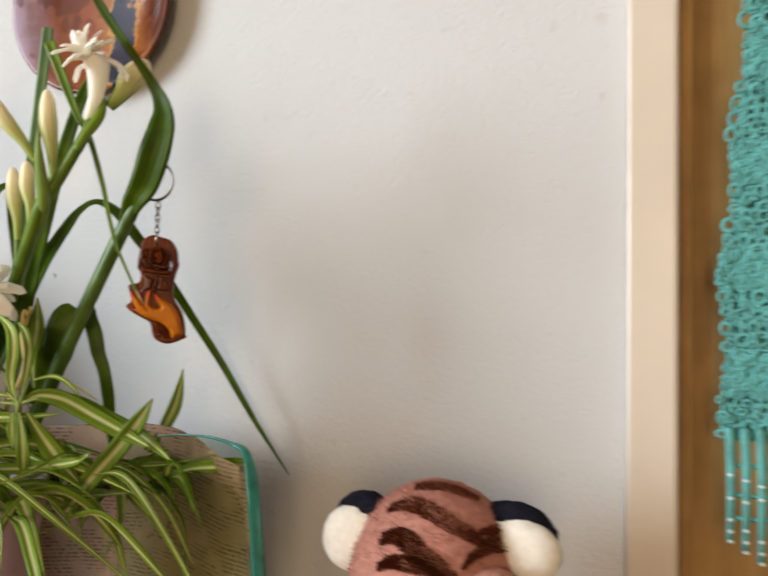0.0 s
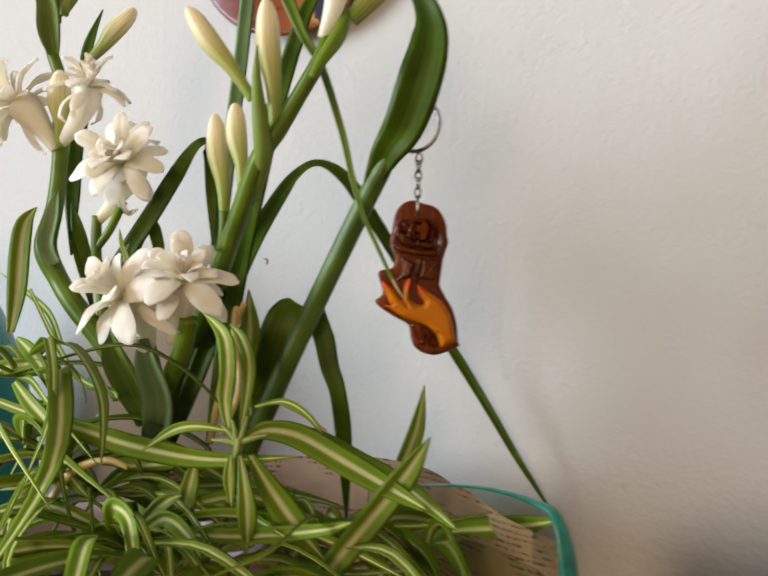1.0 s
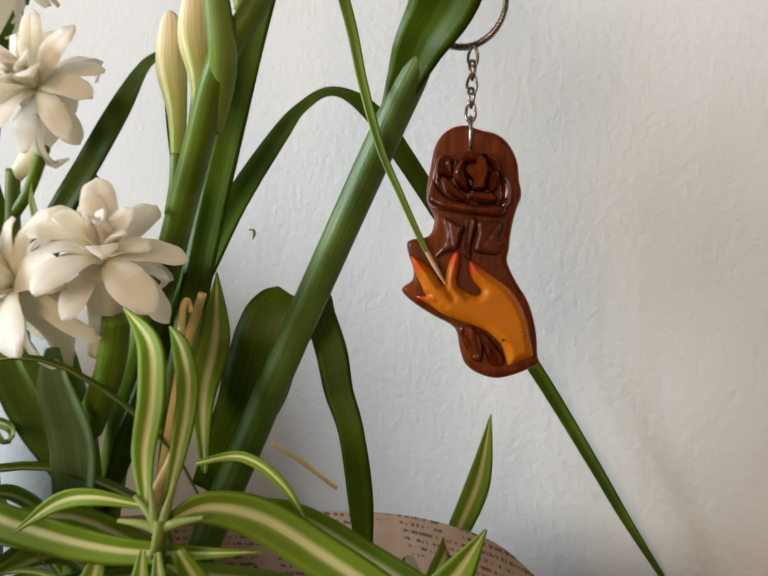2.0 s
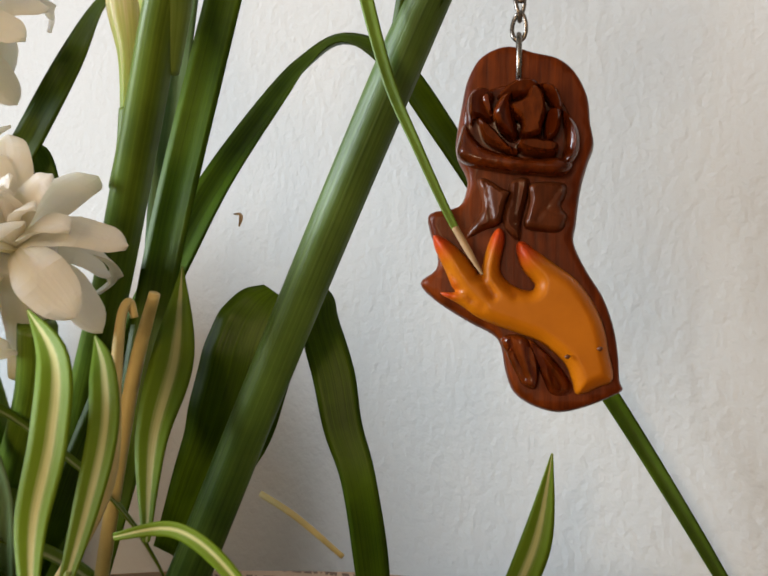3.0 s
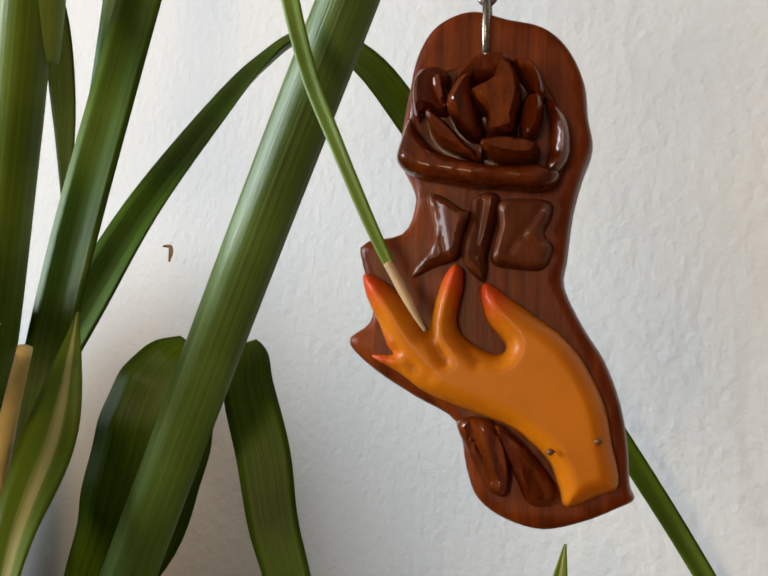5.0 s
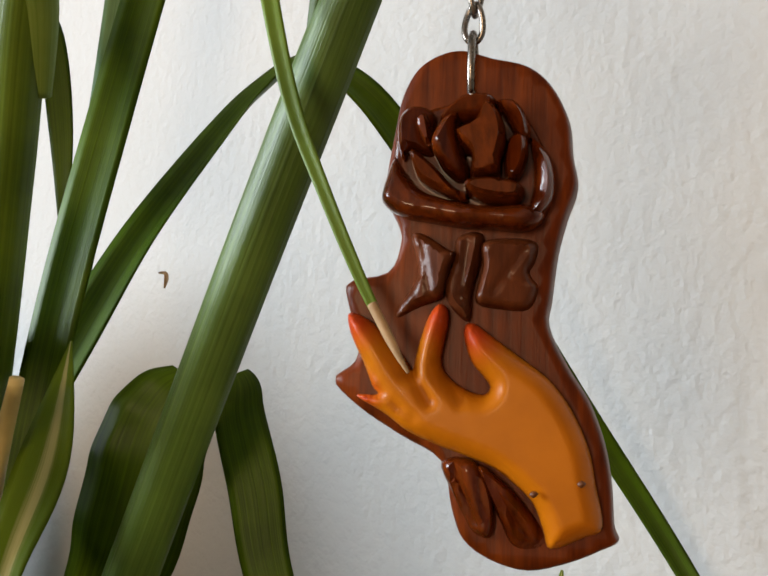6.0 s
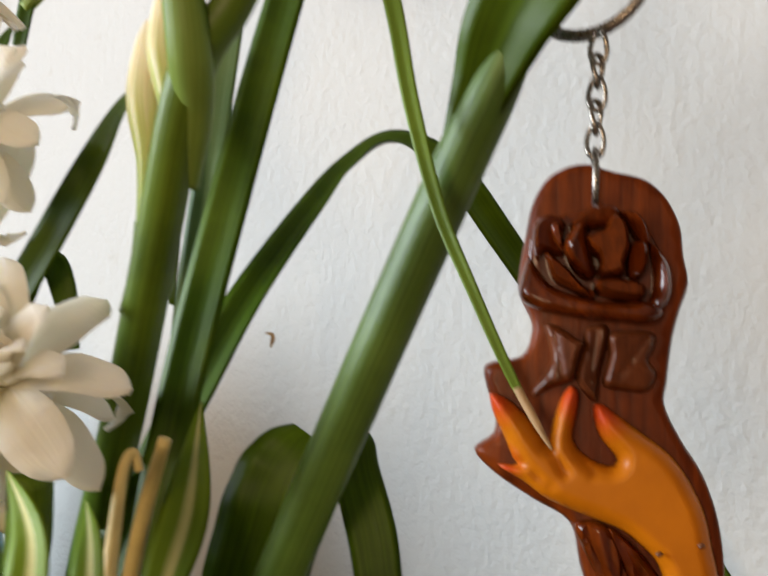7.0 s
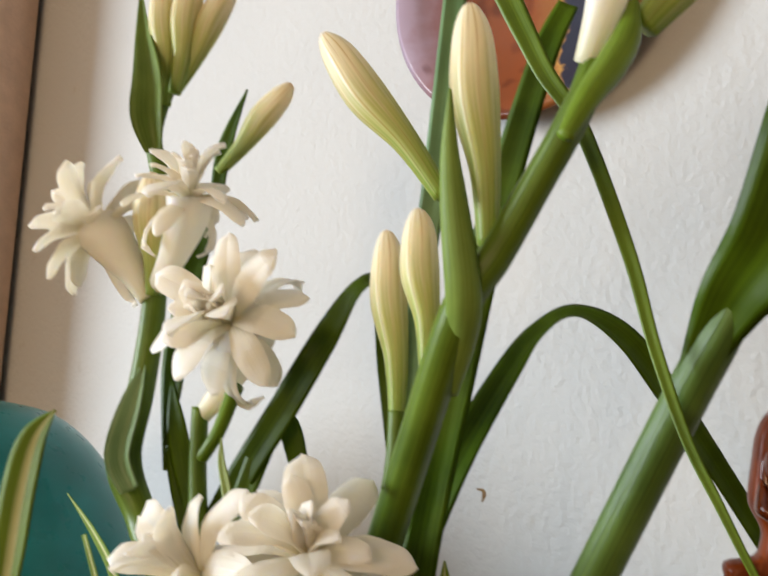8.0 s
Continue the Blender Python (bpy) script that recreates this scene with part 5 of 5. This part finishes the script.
part("leaf", blade_mesh("leaf", [(-0.447, 0.398, 1.194), (-0.446, 0.4, 1.21), (-0.447, 0.402, 1.227), (-0.447, 0.404, 1.239), (-0.443, 0.406, 1.246)], [0.0016, 0.0040, 0.0044, 0.0036, 0.0003], fold=0.45), STRIPED, spider_plant)
part("leaf", blade_mesh("leaf", [(-0.467, 0.445, 1.188), (-0.478, 0.448, 1.202), (-0.497, 0.452, 1.212), (-0.519, 0.455, 1.222)], [0.0014, 0.0016, 0.0012, 0.0002], fold=0.45), STRIPED, spider_plant)
part("leaf", blade_mesh("leaf", [(-0.429, 0.447, 1.219), (-0.432, 0.448, 1.228), (-0.436, 0.449, 1.235), (-0.438, 0.45, 1.241)], [0.0010, 0.0013, 0.0010, 0.0002], fold=0.4), PALE_LEAF, tuberose_front)
part("leaf", blade_mesh("leaf", [(-0.4454, 0.4, 1.1916), (-0.4329, 0.395, 1.1871), (-0.4208, 0.39, 1.1809), (-0.4153, 0.388, 1.1727)], [0.0008, 0.0032, 0.0028, 0.00024], fold=0.45), STRIPED, spider_plant)
part("leaf", blade_mesh("leaf", [(-0.4632, 0.4, 1.177), (-0.4381, 0.395, 1.1811), (-0.417, 0.39, 1.1829)], [0.0032, 0.0032, 0.0004], fold=0.45), STRIPED, spider_plant)
part("leaf", blade_mesh("leaf", [(-0.4405, 0.395, 1.1741), (-0.4267, 0.39, 1.1673), (-0.414, 0.388, 1.1588), (-0.411, 0.388, 1.1479), (-0.4234, 0.388, 1.1367), (-0.439, 0.388, 1.1324)], [0.0016, 0.0032, 0.0032, 0.0024, 0.0016, 0.00032], fold=0.45), STRIPED, spider_plant)
part("leaf", blade_mesh("leaf", [(-0.3825, 0.395, 1.1131), (-0.3974, 0.39, 1.125), (-0.4148, 0.385, 1.1296), (-0.4375, 0.38, 1.1245)], [0.00048, 0.0032, 0.0032, 0.0032, 0.0008], fold=0.45), STRIPED, spider_plant)
part("leaf", blade_mesh("leaf", [(-0.3824, 0.395, 1.1113), (-0.397, 0.385, 1.117), (-0.4117, 0.378, 1.115), (-0.425, 0.37, 1.1061)], [0.0024, 0.0048, 0.0048, 0.0024], fold=0.45), STRIPED, spider_plant)
part("leaf", blade_mesh("leaf", [(-0.3814, 0.395, 1.115), (-0.3807, 0.39, 1.125), (-0.3776, 0.385, 1.1324), (-0.3669, 0.38, 1.1301), (-0.3593, 0.375, 1.1186)], [0.0024, 0.004, 0.004, 0.0032, 0.0024], fold=0.45), STRIPED, spider_plant)
part("leaf", blade_mesh("leaf", [(-0.3846, 0.4, 1.1136), (-0.3687, 0.4, 1.1263), (-0.3557, 0.398, 1.1227), (-0.3463, 0.396, 1.1139)], [0.0016, 0.0032, 0.0032, 0.0004], fold=0.45), STRIPED, spider_plant)
part("leaf", blade_mesh("leaf", [(-0.3859, 0.4, 1.1153), (-0.3729, 0.405, 1.1304), (-0.3638, 0.405, 1.1349)], [0.0016, 0.0032, 0.0004], fold=0.45), STRIPED, spider_plant)
part("leaf", blade_mesh("leaf", [(-0.3647, 0.41, 1.1047), (-0.3703, 0.415, 1.1234), (-0.3695, 0.418, 1.138), (-0.3689, 0.42, 1.1453)], [0.004, 0.004, 0.0032, 0.0008], fold=0.45), STRIPED, spider_plant)
part("leaf", blade_mesh("leaf", [(-0.4825, 0.44, 1.2133), (-0.4537, 0.44, 1.1757), (-0.4304, 0.44, 1.1679), (-0.4206, 0.43, 1.1659), (-0.4297, 0.43, 1.177)], [0.0008, 0.0016, 0.0016, 0.0008, 0.00024], fold=0.45), STRIPED, spider_plant)
part("runner", tube_mesh("runner", [(-0.3487, 0.419, 1.1582), (-0.35, 0.42, 1.1487), (-0.3559, 0.425, 1.1325), (-0.3649, 0.43, 1.1096)], [0.0020, 0.0016, 0.0013, 0.0013]), PALE_LEAF, spider_plant)
part("crown_stub", tube_mesh("crown_stub", [(-0.3468, 0.4165, 1.1539), (-0.3501, 0.416, 1.1574), (-0.3543, 0.416, 1.1603)], [0.0013, 0.0010, 0.0005]), PALE_LEAF, spider_plant)
part("crown_stub", tube_mesh("crown_stub", [(-0.3456, 0.416, 1.1541), (-0.3443, 0.416, 1.1587), (-0.3439, 0.418, 1.1641)], [0.0013, 0.0010, 0.0005]), PALE_LEAF, spider_plant)
part("crown_stub", tube_mesh("crown_stub", [(-0.3465, 0.416, 1.154), (-0.3401, 0.416, 1.1563), (-0.3343, 0.417, 1.1578)], [0.0013, 0.0010, 0.0005]), PALE_LEAF, spider_plant)
part("crown_stub", tube_mesh("crown_stub", [(-0.3473, 0.416, 1.1539), (-0.3511, 0.415, 1.1547), (-0.3572, 0.414, 1.1548)], [0.0013, 0.0010, 0.0005]), PALE_LEAF, spider_plant)
part("crown_stub", tube_mesh("crown_stub", [(-0.3469, 0.416, 1.1534), (-0.3472, 0.415, 1.1577), (-0.3493, 0.416, 1.1625)], [0.0013, 0.0010, 0.0005]), PALE_LEAF, spider_plant)
part("crown_stub", tube_mesh("crown_stub", [(-0.3454, 0.415, 1.156), (-0.3458, 0.4145, 1.1515), (-0.3478, 0.415, 1.1476)], [0.0013, 0.0010, 0.0005]), PALE_LEAF, spider_plant)
part("dry_tip", tube_mesh("dry_tip", [(-0.3064, 0.464, 1.2179), (-0.3043, 0.4645, 1.2143), (-0.3028, 0.4648, 1.2118), (-0.3017, 0.4652, 1.21)], [0.0006, 0.0006, 0.0004, 0.0002]), DRY, tuberose_tall)
part("runner", tube_mesh("runner", [(-0.4265, 0.4, 1.1259), (-0.4127, 0.4, 1.1406), (-0.3972, 0.402, 1.1454), (-0.3891, 0.404, 1.143)], [0.0016, 0.0016, 0.0014, 0.001]), RUNNER, spider_plant)
part("runner", tube_mesh("runner", [(-0.3644, 0.43, 1.155), (-0.3634, 0.44, 1.1724), (-0.3712, 0.447, 1.1904), (-0.3738, 0.45, 1.2023), (-0.374, 0.452, 1.2055), (-0.3735, 0.453, 1.2024)], [0.0012, 0.0012, 0.0012, 0.001, 0.0009, 0.0008]), RUNNER, spider_plant)
part("runner", tube_mesh("runner", [(-0.3963, 0.465, 1.1453), (-0.3848, 0.462, 1.1874), (-0.3759, 0.46, 1.2077)], [0.0016, 0.0016, 0.0012]), RUNNER, spider_plant)
part("runner", tube_mesh("runner", [(-0.3817, 0.5, 1.1611), (-0.3703, 0.5, 1.1569), (-0.3565, 0.5, 1.1499)], [0.0008, 0.0008, 0.0006]), RUNNER, spider_plant)

# loose mass of striped leaves round the crowns
CROWNS = [(-0.3481, 0.418, 1.1555), (-0.3826, 0.395, 1.1158), (-0.4434, 0.4, 1.1757), (-0.3466, 0.5, 1.0949), (-0.3706, 0.48, 1.0984), (-0.3054, 0.5, 1.1021), (-0.3372, 0.4, 1.0999), (-0.3084, 0.41, 1.0959), (-0.3576, 0.39, 1.1092), (-0.325, 0.44, 1.115), (-0.438, 0.42, 1.1378), (-0.4186, 0.42, 1.1273), (-0.4504, 0.41, 1.1484)]
rnd = random.Random(21)


def arching(crown, heading, length, rise, half):
    c, d = Vector(crown), Vector((math.cos(heading), math.sin(heading), 0))
    drop, up = rnd.choice((rnd.uniform(-0.35, 0.2), rnd.uniform(0.1, 0.9))), Vector((0, 0, rise))
    pts = [c, c + d * length * 0.22 + up * 0.9, c + d * length * 0.5 + up * 1.1, c + d * length * 0.8 + up * 0.6 - Vector((0, 0, length * drop * 0.4)), c + d * length * rnd.uniform(0.8, 1.05) - Vector((0, 0, length * drop))]
    side = Vector((-d.y, d.x, 0)) * rnd.uniform(-.9, .9) * length
    pts = [p + side * (k / 4) ** 2 for k, p in enumerate(pts)]
    turn = rnd.uniform(-70, 70)
    return blade_mesh("leaf", [tuple(p) for p in pts], [half * 0.5, half * 0.9, half, half * 0.75, 0.0002], (0, 0, 1), 0.45, 0.0004, twist=[0, turn * 0.3, turn, turn * 1.4, turn * 1.6], count=20)


for number, crown in enumerate(CROWNS):
    for k in range((0, 20, 14, 22, 20, 3, 10, 3, 13, 6, 16, 16, 10)[number]):
        heading = rnd.uniform(0, 2 * math.pi)
        length = rnd.uniform(0.03, 0.105) * (0.6 if number == 5 else 1)
        part("leaf", arching(crown, heading, length, rnd.uniform(0.0, 0.014), rnd.choice((rnd.uniform(0.0012, 0.0022), rnd.uniform(0.0028, 0.0052)))), STRIPED, spider_plant)

wire = thing("plant_tie", "bent teal plastic plant tie among the leaves", "plant tie")
part("tie", tube_mesh("tie", [(-0.4394, 0.435, 1.1499), (-0.4361, 0.435, 1.155), (-0.4305, 0.435, 1.1618), (-0.4344, 0.437, 1.1693), (-0.4442, 0.44, 1.1734)], [0.0009, 0.0009, 0.0009, 0.0009, 0.0008], 8), TEAL_EDGE, wire)
